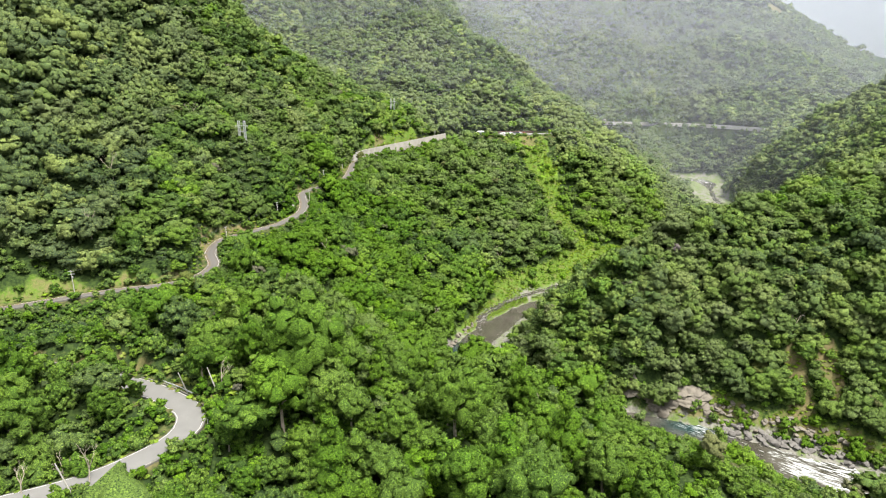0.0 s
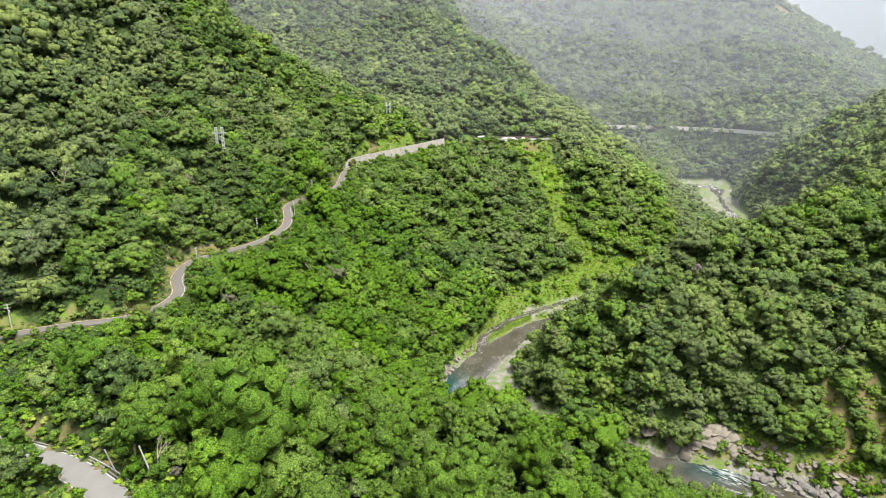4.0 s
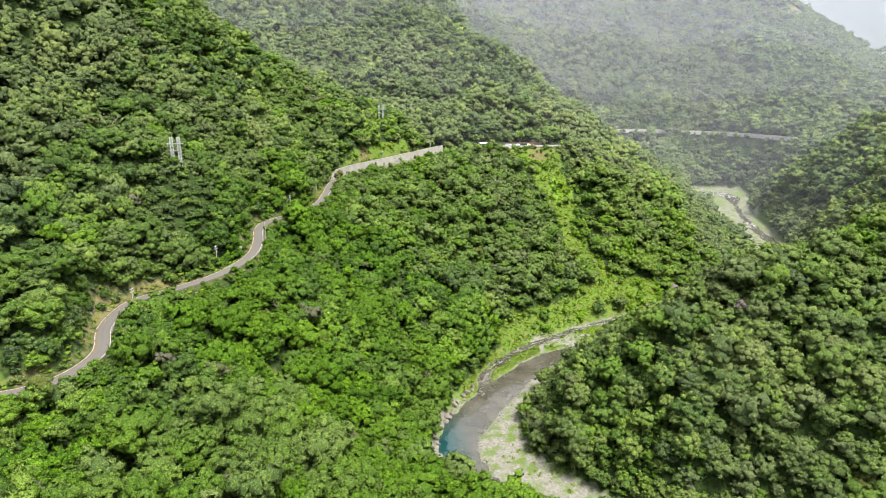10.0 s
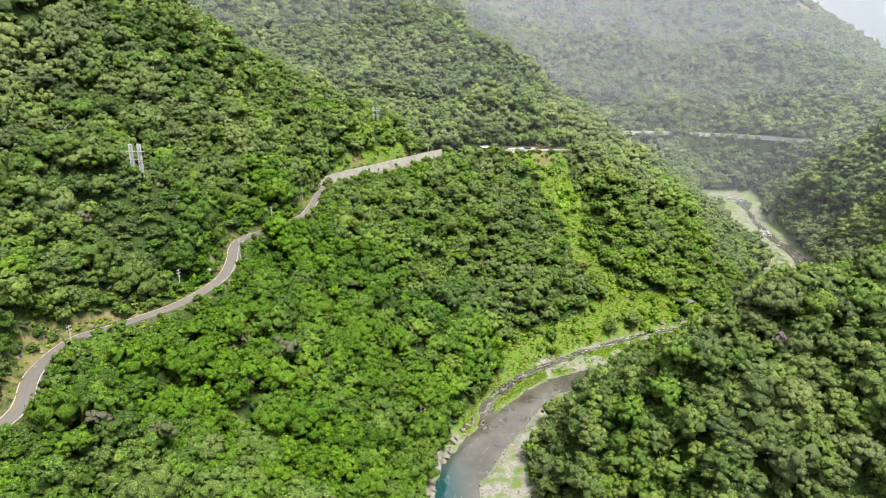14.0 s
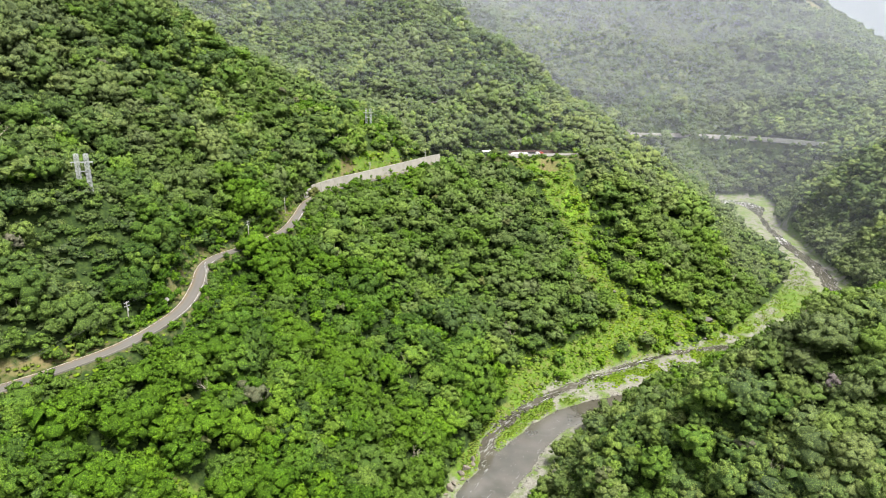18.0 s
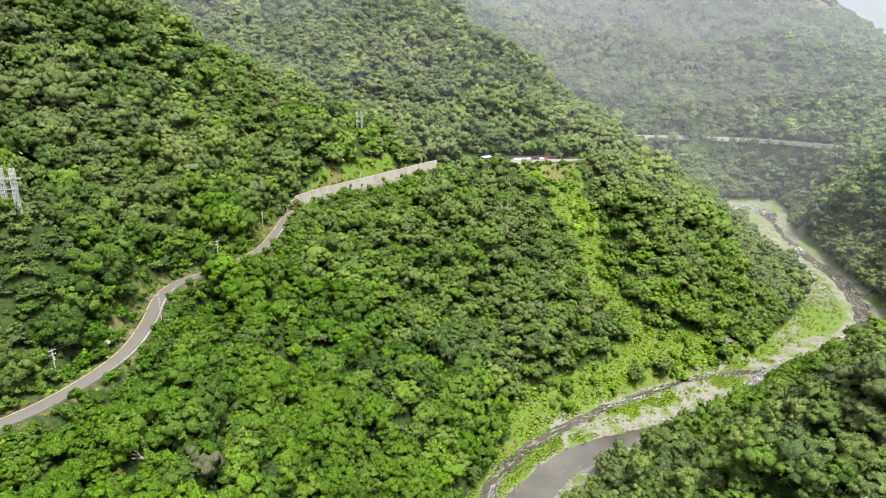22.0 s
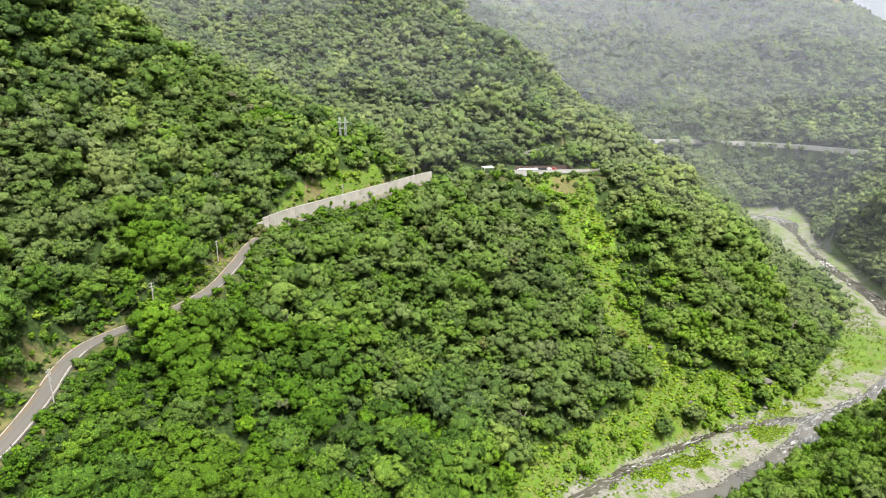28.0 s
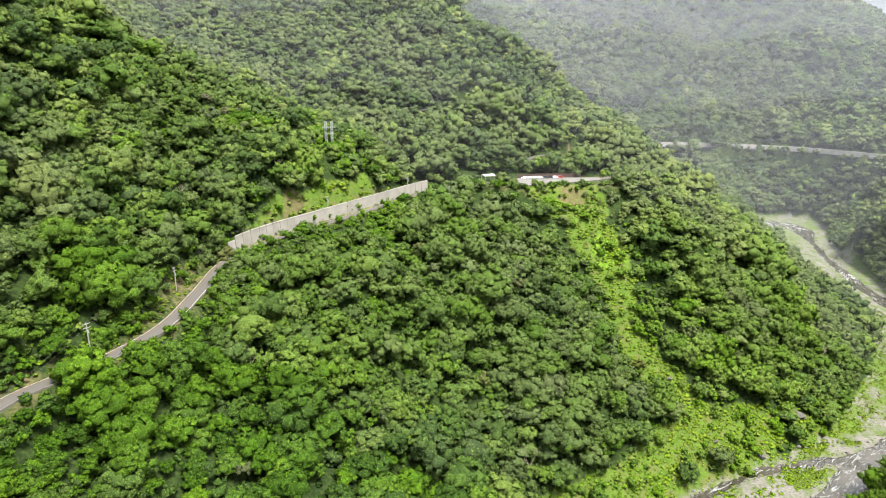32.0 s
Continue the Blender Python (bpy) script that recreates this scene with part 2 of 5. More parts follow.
RIVER = [(330, 120, -2), (240, 165, -1.4), (165, 208, -0.8), (134, 230, -0.4), (109, 249, -0.2), (78, 265, 0), (46, 279, 0), (20, 297, 0), (11, 318, 0),
         (14, 336, 0), (25, 356, 0), (38, 377, 0.2), (53, 397, 0.4), (72, 413, 0.7), (95, 424, 0.9), (127, 438, 1.1), (166, 464, 1.5), (200, 489, 1.8), (245, 516, 2.3),
         (290, 554, 3), (312, 592, 3.6), (329, 635, 4), (338, 670, 4.3), (344, 705, 4.6), (352, 742, 5), (366, 797, 5.6), (386, 855, 6.4), (400, 898, 7),
         (388, 922, 8), (320, 932, 9), (240, 930, 10), (120, 950, 12)]
SIDE_CHANNEL = [(196, 491, 1.7), (172, 489, 1.6), (146, 482, 1.5), (120, 469, 1.2), (96, 455, 0.9), (66, 434, 0.6), (42, 413, 0.3), (28, 391, 0.2), (25, 372, 0.1)]
LEFT_FOOT = [(300, 95, 6), (200, 165, 6), (150, 200, 4), (126, 224, 3), (106, 236, 3), (74, 250, 3), (38, 266, 3), (6, 288, 3), (-3, 312, 2.5), (3, 346, 2.5), (17, 380, 2.5),
             (36, 418, 2.5), (66, 444, 3), (98, 463, 3), (147, 489, 3.5), (180, 500, 3.5), (231, 547, 4.5), (280, 604, 5), (308, 660, 6), (320, 712, 6),
             (326, 745, 6.5), (338, 806, 7), (352, 862, 7.5), (352, 898, 9), (306, 912, 12), (235, 910, 14), (110, 925, 16)]
RIGHT_FOOT = [(340, 150, 3), (255, 190, 3), (192, 226, 3), (160, 243, 2.5), (130, 257, 2), (96, 268, 2), (76, 281, 2), (54, 300, 1.6), (42, 330, 1.4), (50, 358, 1.6),
              (68, 388, 2), (104, 408, 2.5), (140, 432, 3), (184, 464, 3.5), (228, 490, 4), (308, 545, 5), (330, 598, 6), (345, 652, 7), (362, 712, 7.5),
              (372, 745, 7.5), (388, 809, 8), (408, 858, 8.5), (432, 900, 10), (436, 926, 11), (412, 950, 13), (245, 952, 16), (120, 975, 18)]
ROAD = [(-205, 170, 80), (-180, 182, 82), (-156, 196, 83.5), (-124, 212, 84.6), (-106, 218, 85), (-98, 227, 85.3), (-97, 241, 85.6), (-105, 259, 86), (-106, 278, 86.8),
        (-97, 288, 87.6), (-85, 305, 88.4), (-80, 328, 89), (-83, 350, 89.6), (-89, 372, 90.2), (-88, 386, 90.8), (-77, 404, 91.6), (-70, 424, 92.6),
        (-70, 450, 94), (-71, 480, 95.6), (-62, 505, 97), (-42, 535, 98.4), (-20, 566, 100), (2, 594, 102), (28, 611, 104.2), (60, 608, 105.6),
        (96, 613, 106), (130, 640, 106)]
LOWER_ROAD = [(-130, 78, 80), (-100, 92, 81.5), (-76, 102, 82.6), (-66, 110, 83), (-60, 119, 83.4), (-61, 128, 83.7), (-68, 134, 84), (-80, 141, 84), (-102, 149, 83.7), (-132, 156, 83), (-168, 166, 82)]
FAR_ROAD = [(230, 1070, 88), (278, 1040, 88), (340, 1030, 88), (410, 1010, 87), (455, 970, 87), (485, 915, 87), (510, 870, 87), (560, 830, 87)]
UPPER_ROAD = [(-70, 690, 135), (-30, 710, 139), (6, 730, 143), (40, 760, 146)]
HILL_ROAD = [(58, 652, 110), (75, 674, 113), (86, 685, 113), (96, 696, 112.6), (112, 722, 108)]
PARKING = [(50, 605, 105.6), (62, 606.5, 105.9), (80, 609, 106), (104, 612, 106)]
BENCHES = [(PARKING, 16), (ROAD, 3.6), (LOWER_ROAD, 3.8), (FAR_ROAD, 4.0), (UPPER_ROAD, 2.6), (HILL_ROAD, 2.6)]

# crests, spurs and faces
LAND = [
    [(-75, 60, 84), (-63, 122, 82), (-23, 125, 79), (10, 128, 71), (50, 148, 56)],
    [(-60, 170, 80), (-25, 195, 66), (14, 212, 50), (45, 190, 49), (72, 176, 43), (90, 162, 39), (112, 150, 35), (150, 120, 30)],
    [(70, 215, 24), (100, 196, 22), (130, 172, 18)],
    [(-60, 248, 64), (-40, 302, 51), (-38, 342, 48), (-29, 393, 54)],
    [(-25, 262, 36), (0, 395, 33), (29, 428, 23), (35, 467, 40)],
    [(-15, 510, 78), (22, 497, 64), (61, 495, 48), (91, 513, 47), (135, 514, 35)],
    [(33, 531, 79), (47, 523, 67), (102, 548, 77), (142, 562, 90), (173, 549, 50)],
    [(62, 586, 99), (84, 594, 101), (112, 602, 102), (176, 609, 83), (250, 625, 35)],
    [(194, 572, 52), (215, 566, 23), (250, 583, 11)],
    [(-111, 238, 99), (-118, 323, 112), (-113, 343, 124), (-92, 418, 108), (-119, 434, 137), (-99, 511, 126), (-64, 516, 110)],
    [(-151, 257, 114), (-181, 369, 160), (-190, 404, 176)],
    [(-300, 250, 225), (-260, 330, 240), (-280, 430, 290), (-240, 430, 262), (-185, 455, 220), (-150, 480, 190), (-115, 520, 160), (-85, 556, 146), (-50, 574, 131), (-38, 600, 129), (0, 640, 121)],
    [(-210, 210, 120), (-240, 140, 130), (-230, 60, 130)],
    [(64, 318, 34), (72, 330, 40), (106, 337, 60), (146, 342, 74), (190, 360, 83), (245, 385, 96), (310, 405, 112), (420, 430, 150), (560, 450, 200)],
    [(98, 279, 28), (144, 276, 41), (178, 274, 53), (240, 262, 72), (330, 250, 100)],
    [(186, 250, 20), (260, 215, 38), (360, 180, 55)],
    [(136, 408, 25), (183, 396, 64), (250, 440, 62), (320, 480, 62)],
    [(385, 781, 45), (408, 745, 78), (441, 709, 116), (520, 690, 165), (650, 680, 240), (800, 660, 310)],
    [(358, 545, 80), (385, 682, 56), (430, 600, 122)],
    [(-330, 700, 250), (-233, 852, 212), (-128, 751, 160), (-117, 833, 208)],
    [(-300, 1100, 400), (-120, 1000, 335), (0, 920, 272), (77, 850, 200), (125, 830, 153), (169, 830, 112), (216, 832, 92), (262, 838, 62), (310, 845, 30)],
    [(88, 790, 146), (65, 750, 160), (60, 670, 112), (176, 690, 80), (230, 730, 60)],
    [(-100, 660, 137), (-180, 640, 170)],
    [(363, 1040, 104), (559, 1116, 190), (388, 1318, 262), (200, 1350, 270), (-100, 1450, 420)],
    [(420, 1640, 460), (620, 1560, 418), (756, 1500, 322), (826, 1490, 280), (888, 1480, 238), (1000, 1470, 180), (1080, 1450, 110), (820, 1250, 150), (700, 1180, 190)],
    [(-500, 500, 430), (-480, 200, 300), (-520, -200, 300), (-150, -250, 150), (60, -200, 60), (250, -150, 10), (500, -100, 90)],
    [(900, 950, 60), (1150, 1300, 60), (1500, 1900, 300), (1900, 2300, 540), (1500, 2500, 560), (950, 300, 280), (1200, 800, 260), (700, 100, 180)],
    [(-600, 1500, 520), (0, 1900, 520), (700, 2000, 420)],
]


def laid(points, spacing):
    """Points of a plan line, about one every spacing metres."""
    return smooth_line(points, spacing) if len(points) > 2 else np.array(points, float)


knots = [laid(RIVER, 26), laid(LEFT_FOOT, 24), laid(RIGHT_FOOT, 24), laid(ROAD, 16), laid(LOWER_ROAD, 16), laid(FAR_ROAD, 40), laid(UPPER_ROAD, 30), laid(HILL_ROAD, 30)]
knots += [np.array(line, float) for line in LAND]
knots = np.vstack(knots)
gap = np.linalg.norm(knots[:, None, :2] - knots[None, :, :2], axis=2)
system = np.block([[gap - np.eye(len(knots)) * 2.0, np.c_[np.ones(len(knots)), knots[:, :2]]], [np.c_[np.ones(len(knots)), knots[:, :2]].T, np.zeros((3, 3))]])
weights = np.linalg.solve(system, np.r_[knots[:, 2], 0, 0, 0])


def base_height(x, y):
    out = np.empty(x.shape)
    for i in range(0, len(x), 4000):
        px, py = x[i : i + 4000], y[i : i + 4000]
        r = np.hypot(px[:, None] - knots[None, :, 0], py[:, None] - knots[None, :, 1])
        out[i : i + 4000] = r @ weights[:-3] + weights[-3] + weights[-2] * px + weights[-1] * py
    return out


def nearest(line, x, y):
    """Distance to a sampled line, the line's height there, how far along it lies (0 to 1), and the side (+ left)."""
    d, z, s, side = np.full(x.shape, 1e9), np.zeros(x.shape), np.zeros(x.shape), np.zeros(x.shape)
    for i in range(len(line) - 1):
        a, e = line[i], line[i + 1] - line[i]
        u = np.clip(((x - a[0]) * e[0] + (y - a[1]) * e[1]) / (e[0] ** 2 + e[1] ** 2), 0, 1)
        dx, dy = x - a[0] - u * e[0], y - a[1] - u * e[1]
        dist = np.hypot(dx, dy)
        m = dist < d
        d[m], z[m], s[m] = dist[m], (a[2] + u * e[2])[m], ((i + u) / (len(line) - 1))[m]
        side[m] = np.sign(e[0] * dy - e[1] * dx)[m]
    return d, z, s, side


def value_noise(x, y, scale, seed):
    """Smooth noise from -1 to 1 over the plan."""
    rng = np.random.RandomState(seed)
    table = rng.rand(64, 64) * 2 - 1
    u, v = x / scale, y / scale
    i, j = np.floor(u).astype(int), np.floor(v).astype(int)
    fu, fv = u - i, v - j
    fu, fv = fu * fu * (3 - 2 * fu), fv * fv * (3 - 2 * fv)
    a, b_ = table[i % 64, j % 64], table[(i + 1) % 64, j % 64]
    c, d = table[i % 64, (j + 1) % 64], table[(i + 1) % 64, (j + 1) % 64]
    return (a * (1 - fu) + b_ * fu) * (1 - fv) + (c * (1 - fu) + d * fu) * fv


river_line, side_line = smooth_line(RIVER, 8), smooth_line(SIDE_CHANNEL, 8)
road_lines = [(smooth_line(line, 5), half) for line, half in BENCHES]
# half width of the water at some places of the river
WIDTH_AT = [(330, 120, 13), (165, 208, 16), (134, 230, 14), (109, 249, 10), (78, 265, 6), (20, 297, 5), (11, 318, 8), (14, 336, 9), (25, 356, 9), (38, 377, 8), (53, 397, 6.5), (95, 424, 5), (127, 438, 4),
            (166, 464, 4.5), (200, 489, 7), (245, 516, 5), (292, 552, 5), (329, 635, 5), (352, 742, 4), (366, 797, 1.5), (386, 855, 2.5), (400, 895, 11), (120, 950, 5)]

WIDTH_AT = np.array([(nearest(river_line, np.array([float(a)]), np.array([float(c)]))[2][0] * 1000, w) for a, c, w in WIDTH_AT])
foot_loop = np.vstack([smooth_line(LEFT_FOOT, 8), smooth_line(RIGHT_FOOT, 8)[::-1]])[:, :2]


def inside_floor(x, y):
    """Whether a place lies between the two feet of the valley."""
    p, hit = foot_loop, np.zeros(x.shape, bool)
    for a, c in zip(p, np.roll(p, -1, 0)):
        if a[1] == c[1]:
            continue
        cross = ((a[1] > y) != (c[1] > y)) & (x < (c[0] - a[0]) * (y - a[1]) / (c[1] - a[1]) + a[0])
        hit ^= cross
    return hit


def step(v, low, high):
    u = np.clip((v - low) / (high - low), 0, 1)
    return u * u * (3 - 2 * u)


SLIP = smooth_line([(90, 565, 0), (95, 548, 0), (99, 530, 0), (107, 515, 0), (120, 500, 0), (134, 490, 0)], 6)
BELT = smooth_line([(44, 430, 0), (66, 450, 0), (98, 471, 0), (128, 490, 0), (160, 502, 0)], 6)
ROCKY = smooth_line([(240, 198, 0), (192, 229, 0), (160, 247, 0), (128, 261, 0), (112, 267, 0)], 6)
TURF = smooth_line([(-66, 500, 0), (-58, 522, 0), (-42, 548, 0), (-28, 566, 0)], 6)
CLEARING = smooth_line([(-66, 278, 0), (-61, 276, 0), (-56, 272, 0)], 5)


def survey(x, y):
    """Height of the ground and the masks of what covers it."""
    z = base_height(x, y)
    dr, zr, sr, _ = nearest(river_line, x, y)
    floor = inside_floor(x, y)
    rough = 6.5 * value_noise(x, y, 52, 2) + 4.4 * value_noise(x, y, 27, 3) + 1.8 * value_noise(x, y, 13, 4)
    far = step(np.hypot(x, y - 300), 250, 900)
    rough += far * (14 * value_noise(x, y, 150, 5) + 7 * value_noise(x, y, 70, 6))
    z = z + rough * step(dr, 22, 70) * np.where(floor, 0, 1)
    # valley floor and channels
    half = np.interp(sr * 1000, WIDTH_AT[:, 0], WIDTH_AT[:, 1]) + 1.3 * value_noise(x, y, 9, 8)
    bar = zr + 0.55 + 0.25 * value_noise(x, y, 7, 9)
    z = np.where(floor, bar + 0.05 * np.maximum(dr - half - 6, 0), z)
    bed = zr - 1.4
    z = np.where(dr < half + 3, bed + (np.maximum(z, bed) - bed) * step(dr, half - 2.5, half + 2.0), z)
    ds, zs, _, _ = nearest(side_line, x, y)
    z = np.where(ds < 8, np.minimum(z, zs - 0.5 + (z - zs + 0.5) * step(ds + 1.2 * value_noise(x, y, 6, 28), 1.4, 5.0)), z)
    # road benches
    dist = np.full(x.shape, 1e9)
    earth, near_road = np.zeros(x.shape), np.zeros(x.shape)
    for line, half_road in road_lines:
        d, zl, _, side = nearest(line, x, y)
        near_road = np.where(d < dist, zl, near_road)
        w = step(d, half_road + 0.6, half_road + 5.5)
        z = np.where(d < half_road + 6, (zl - 0.12) * (1 - w) + z * w, z)
        dist = np.minimum(dist, d)
        earth = np.maximum(earth, (1 - step(d, half_road + 1.6, half_road + 4.2)) * np.where(z > zl + 0.3, 0.9, 0.4))
    dslip, _, ss, _ = nearest(SLIP, x, y)
    dclear, _, _, _ = nearest(CLEARING, x, y)
    slip = 1 - step(dslip + 4 * value_noise(x, y, 13, 12) + 2 * value_noise(x, y, 5, 13), np.interp(ss, [0, 0.25, 0.45, 1], [12, 10, 7, 9]), np.interp(ss, [0, 0.25, 0.45, 1], [15, 13, 10, 13]))
    slip = np.maximum(slip, 1 - step(dclear, 2.5, 5))
    slip = np.maximum(slip, 1 - step(np.hypot(x - 181, y - 506) + 2 * value_noise(x, y, 5, 13), 7, 10))
    slip = np.maximum(slip, 1 - step(nearest(TURF, x, y)[0] + 2 * value_noise(x, y, 6, 24), 3, 6))
    drain = 1 - step(np.hypot((x + 109) * 1.2, (y - 265) * 0.6) + 1.5 * value_noise(x, y, 4, 25), 3, 5.5)
    slip = np.maximum(slip, drain)
    slip = np.maximum(slip, 1 - step(nearest(BELT, x, y)[0] + 2 * value_noise(x, y, 9, 15), 6, 9.5))
    rocky = 1 - step(nearest(ROCKY, x, y)[0] + 2.5 * value_noise(x, y, 8, 16), 2, 5.5)
    scar = 1 - step(np.hypot((x + 236) * 0.8, y - 835) + 4 * value_noise(x, y, 8, 26), 5, 11)
    scar = np.maximum(scar, 1 - step(np.hypot((x - 760) * 0.8, y - 1460), 16, 26))
    scar = np.maximum(scar, 1 - step(np.minimum(np.hypot((x - 184) * 1.3, (y - 256) * 0.48), np.hypot((x - 169) * 1.4, (y - 258) * 0.55)) + 1.5 * value_noise(x, y, 5, 36), 5, 8))
    earth = np.maximum(earth, 0.75 - 0.75 * step(np.hypot((x - 83) * 0.7, (y - 587) * 0.9) + 3 * value_noise(x, y, 5, 19), 5, 9))
    earth = np.maximum(earth, np.maximum(0.9 * drain, np.maximum(0.6 - 0.6 * step(dclear, 1, 4), 0.9 - 0.9 * step(np.hypot(x + 56, y - 530), 3, 6))))
    cutting = (x < -99) & (y < 224) & (y > 180) & (dist < 7.2 + 1.5 * value_noise(x, y, 7, 27)) & (near_road < z + 0.1)
    earth, slip = np.where(cutting & (dist > 3), 0.5, earth), np.where(cutting, 1.0, slip)
    edge_x = 7 * value_noise(x, y, 7, 20)
    bank = floor & (x > 70) & (y < 290) & (dr > half - 1)
    earth = np.where(bank, np.maximum(earth, np.clip(0.7 + 0.5 * value_noise(x, y, 6, 35), 0, 1)), earth)
    brow = (x > 60 + edge_x) & (x < 101 + edge_x) & (y > 570) & (y < 599)
    earth, slip = np.maximum(np.maximum(earth, scar), rocky * 0.6), np.maximum(np.maximum(slip, scar), rocky)
    gravel = np.where(floor, 1 - step(dr, half + 2 + 4 * (sr < 0.5), half + 8 + 8 * (sr < 0.5)), 0.0)
    gravel = np.where(floor & (y > 600), np.clip(0.75 + 0.4 * value_noise(x, y, 22, 17), 0, 1), gravel)
    gravel = np.where(floor & (y < 372) & (x > 6), np.clip(0.85 + 0.35 * value_noise(x, y, 11, 23), 0, 1), gravel)
    island = (dr > half + 1) & (nearest(side_line, x, y)[0] < 16) & floor & (dr < 24)
    gravel = np.where(island, np.where(x < 64, 0.2, np.clip(0.62 + 0.5 * value_noise(x, y, 8, 29), 0, 1)), gravel)
    gravel = np.where(floor & (y > 430) & ~island & (y <= 600), np.maximum(gravel, np.clip(0.42 + 0.5 * value_noise(x * 0.6 - y * 0.8, x * 0.25 + y * 0.2, 7, 30), 0, 1)), gravel)
    gravel = np.where(floor & (ds < 3), 0.7, gravel)
    lush = 1 - step(np.hypot((x - 96) * 1.1, y - 556) + 3 * value_noise(x, y, 6, 18), 6, 11)
    meadow = np.maximum(np.where(floor | brow, 1.0, 0.0), slip)
    return z, dict(below=near_road - z, river=dr, channel=half, road=dist, floor=floor, slip=slip, gravel=gravel, meadow=meadow, earth=earth, lush=lush, brow=brow, along=sr, level=zr)


def stops(*pieces):
    """Grid lines: runs of (start, end, step)."""
    out = []
    for a, e, s in pieces:
        out += list(np.arange(a, e, s))
    return np.array(out + [pieces[-1][1]], float)


def link_mesh(name, verts, faces, materials, parent=None, smooth=False, attributes=None, normals=None):
    """One mesh object from arrays; faces are rows of three or four corners."""
    me = bpy.data.meshes.new(name)
    verts, faces = np.asarray(verts, np.float32), np.asarray(faces, np.int32)
    k = faces.shape[1]
    me.vertices.add(len(verts))
    me.vertices.foreach_set("co", verts.ravel())
    me.loops.add(faces.size)
    me.loops.foreach_set("vertex_index", faces.ravel())
    me.polygons.add(len(faces))
    me.polygons.foreach_set("loop_start", np.arange(0, faces.size, k, dtype=np.int32))
    me.polygons.foreach_set("use_smooth", np.full(len(faces), smooth))
    for m in materials:
        me.materials.append(m)
    for key, values in (attributes or {}).items():
        a = me.attributes.new(key, "FLOAT", "POINT")
        a.data.foreach_set("value", np.asarray(values, np.float32))
    me.update(calc_edges=True)
    me.validate()
    if normals is not None:
        a = me.attributes.new("custom_normal", "FLOAT_VECTOR", "POINT")
        a.data.foreach_set("vector", np.asarray(normals, np.float32).ravel())
    ob = new(name, me)
    ob.parent = parent
    return ob


def grid_faces(rows, columns):
    i = np.arange(rows * columns).reshape(rows, columns)
    return np.stack([i[:-1, :-1], i[:-1, 1:], i[1:, 1:], i[1:, :-1]], -1).reshape(-1, 4)


gx = stops((-3000, -900, 150), (-900, -300, 30), (-300, -130, 8), (-130, 250, 3.6), (250, 420, 4.5), (420, 520, 9), (520, 1000, 20), (1000, 3000, 120))
gy = stops((-1200, -200, 100), (-200, 80, 14), (80, 620, 3.6), (620, 1000, 8), (1000, 1600, 20), (1600, 3600, 120))
X, Y = np.meshgrid(gx, gy)
heights, cover = survey(X.ravel(), Y.ravel())
ground = link_mesh("ground", np.c_[X.ravel(), Y.ravel(), heights], grid_faces(len(gy), len(gx)), [GROUND], smooth=True,
                   attributes=dict(meadow=cover["meadow"], earth=cover["earth"], gravel=cover["gravel"], lush=cover["lush"]))
tagged(ground, "steep forested valley sides above a gravel river bed", "ground", kind="structure")


def ribbon(line, left, right, lift=0.0, sample=4.0):
    """Corners of a strip along a plan line, from its left to its right edge."""
    p = smooth_line(line, sample)
    t = np.gradient(p[:, :2], axis=0)
    t /= np.linalg.norm(t, axis=1)[:, None]
    side = np.c_[-t[:, 1], t[:, 0]]
    return p, side


def strip(name, line, offsets, lifts, mat, parent=None, sample=3.0, smooth=False):
    """A strip whose cross-section is given by offsets to the left and lifts."""
    p, side = ribbon(line, 0, 0, sample=sample)
    k = len(offsets)
    v = np.concatenate([np.c_[p[:, :2] + side * o, p[:, 2] + h] for o, h in zip(offsets, lifts)]).reshape(k, len(p), 3).transpose(1, 0, 2).reshape(-1, 3)
    return link_mesh(name, v, grid_faces(len(p), k)[:, ::-1], [mat], parent, smooth)


# ---- river ----
p, side = ribbon(RIVER, 0, 0, sample=6)
offsets = np.linspace(-34, 34, 28)
v = np.stack([np.c_[p[:, :2] + side * o, p[:, 2]] for o in offsets], 1).reshape(-1, 3)
pool = np.exp(-(((v[:, 0] - 5) / 9) ** 2 + ((v[:, 1] - 322) / 26) ** 2)) + 0.8 * np.exp(-(((v[:, 0] - 119) / 13) ** 2 + ((v[:, 1] - 254) / 9) ** 2))
foam = (0.36 + 0.26 * value_noise(v[:, 0], v[:, 1], 11, 21)) * step(v[:, 0], 100, 128) * (1 - step(v[:, 0], 190, 230)) * (v[:, 1] < 300) + 0.22 * np.exp(-((v[:, 1] - 742) / 18) ** 2) + 0.2 * np.exp(-((v[:, 1] - 915) / 26) ** 2) + 0.19 * step(v[:, 0], 120, 160) * step(v[:, 1], 440, 470)
foam = np.maximum(foam, 0.22 * (1 - step(nearest(side_line, v[:, 0], v[:, 1])[0], 2, 5)))
river = link_mesh("river", v, grid_faces(len(p), len(offsets))[:, ::-1], [WATER], smooth=True, attributes=dict(depth=np.clip(pool, 0, 1), foam=foam, run=np.repeat(np.arange(len(p)) * 6.0, len(offsets)), across=np.tile(offsets, len(p))))
tagged(river, "shallow brown-grey river with a blue-green pool, winding between gravel bars", "river", kind="structure")

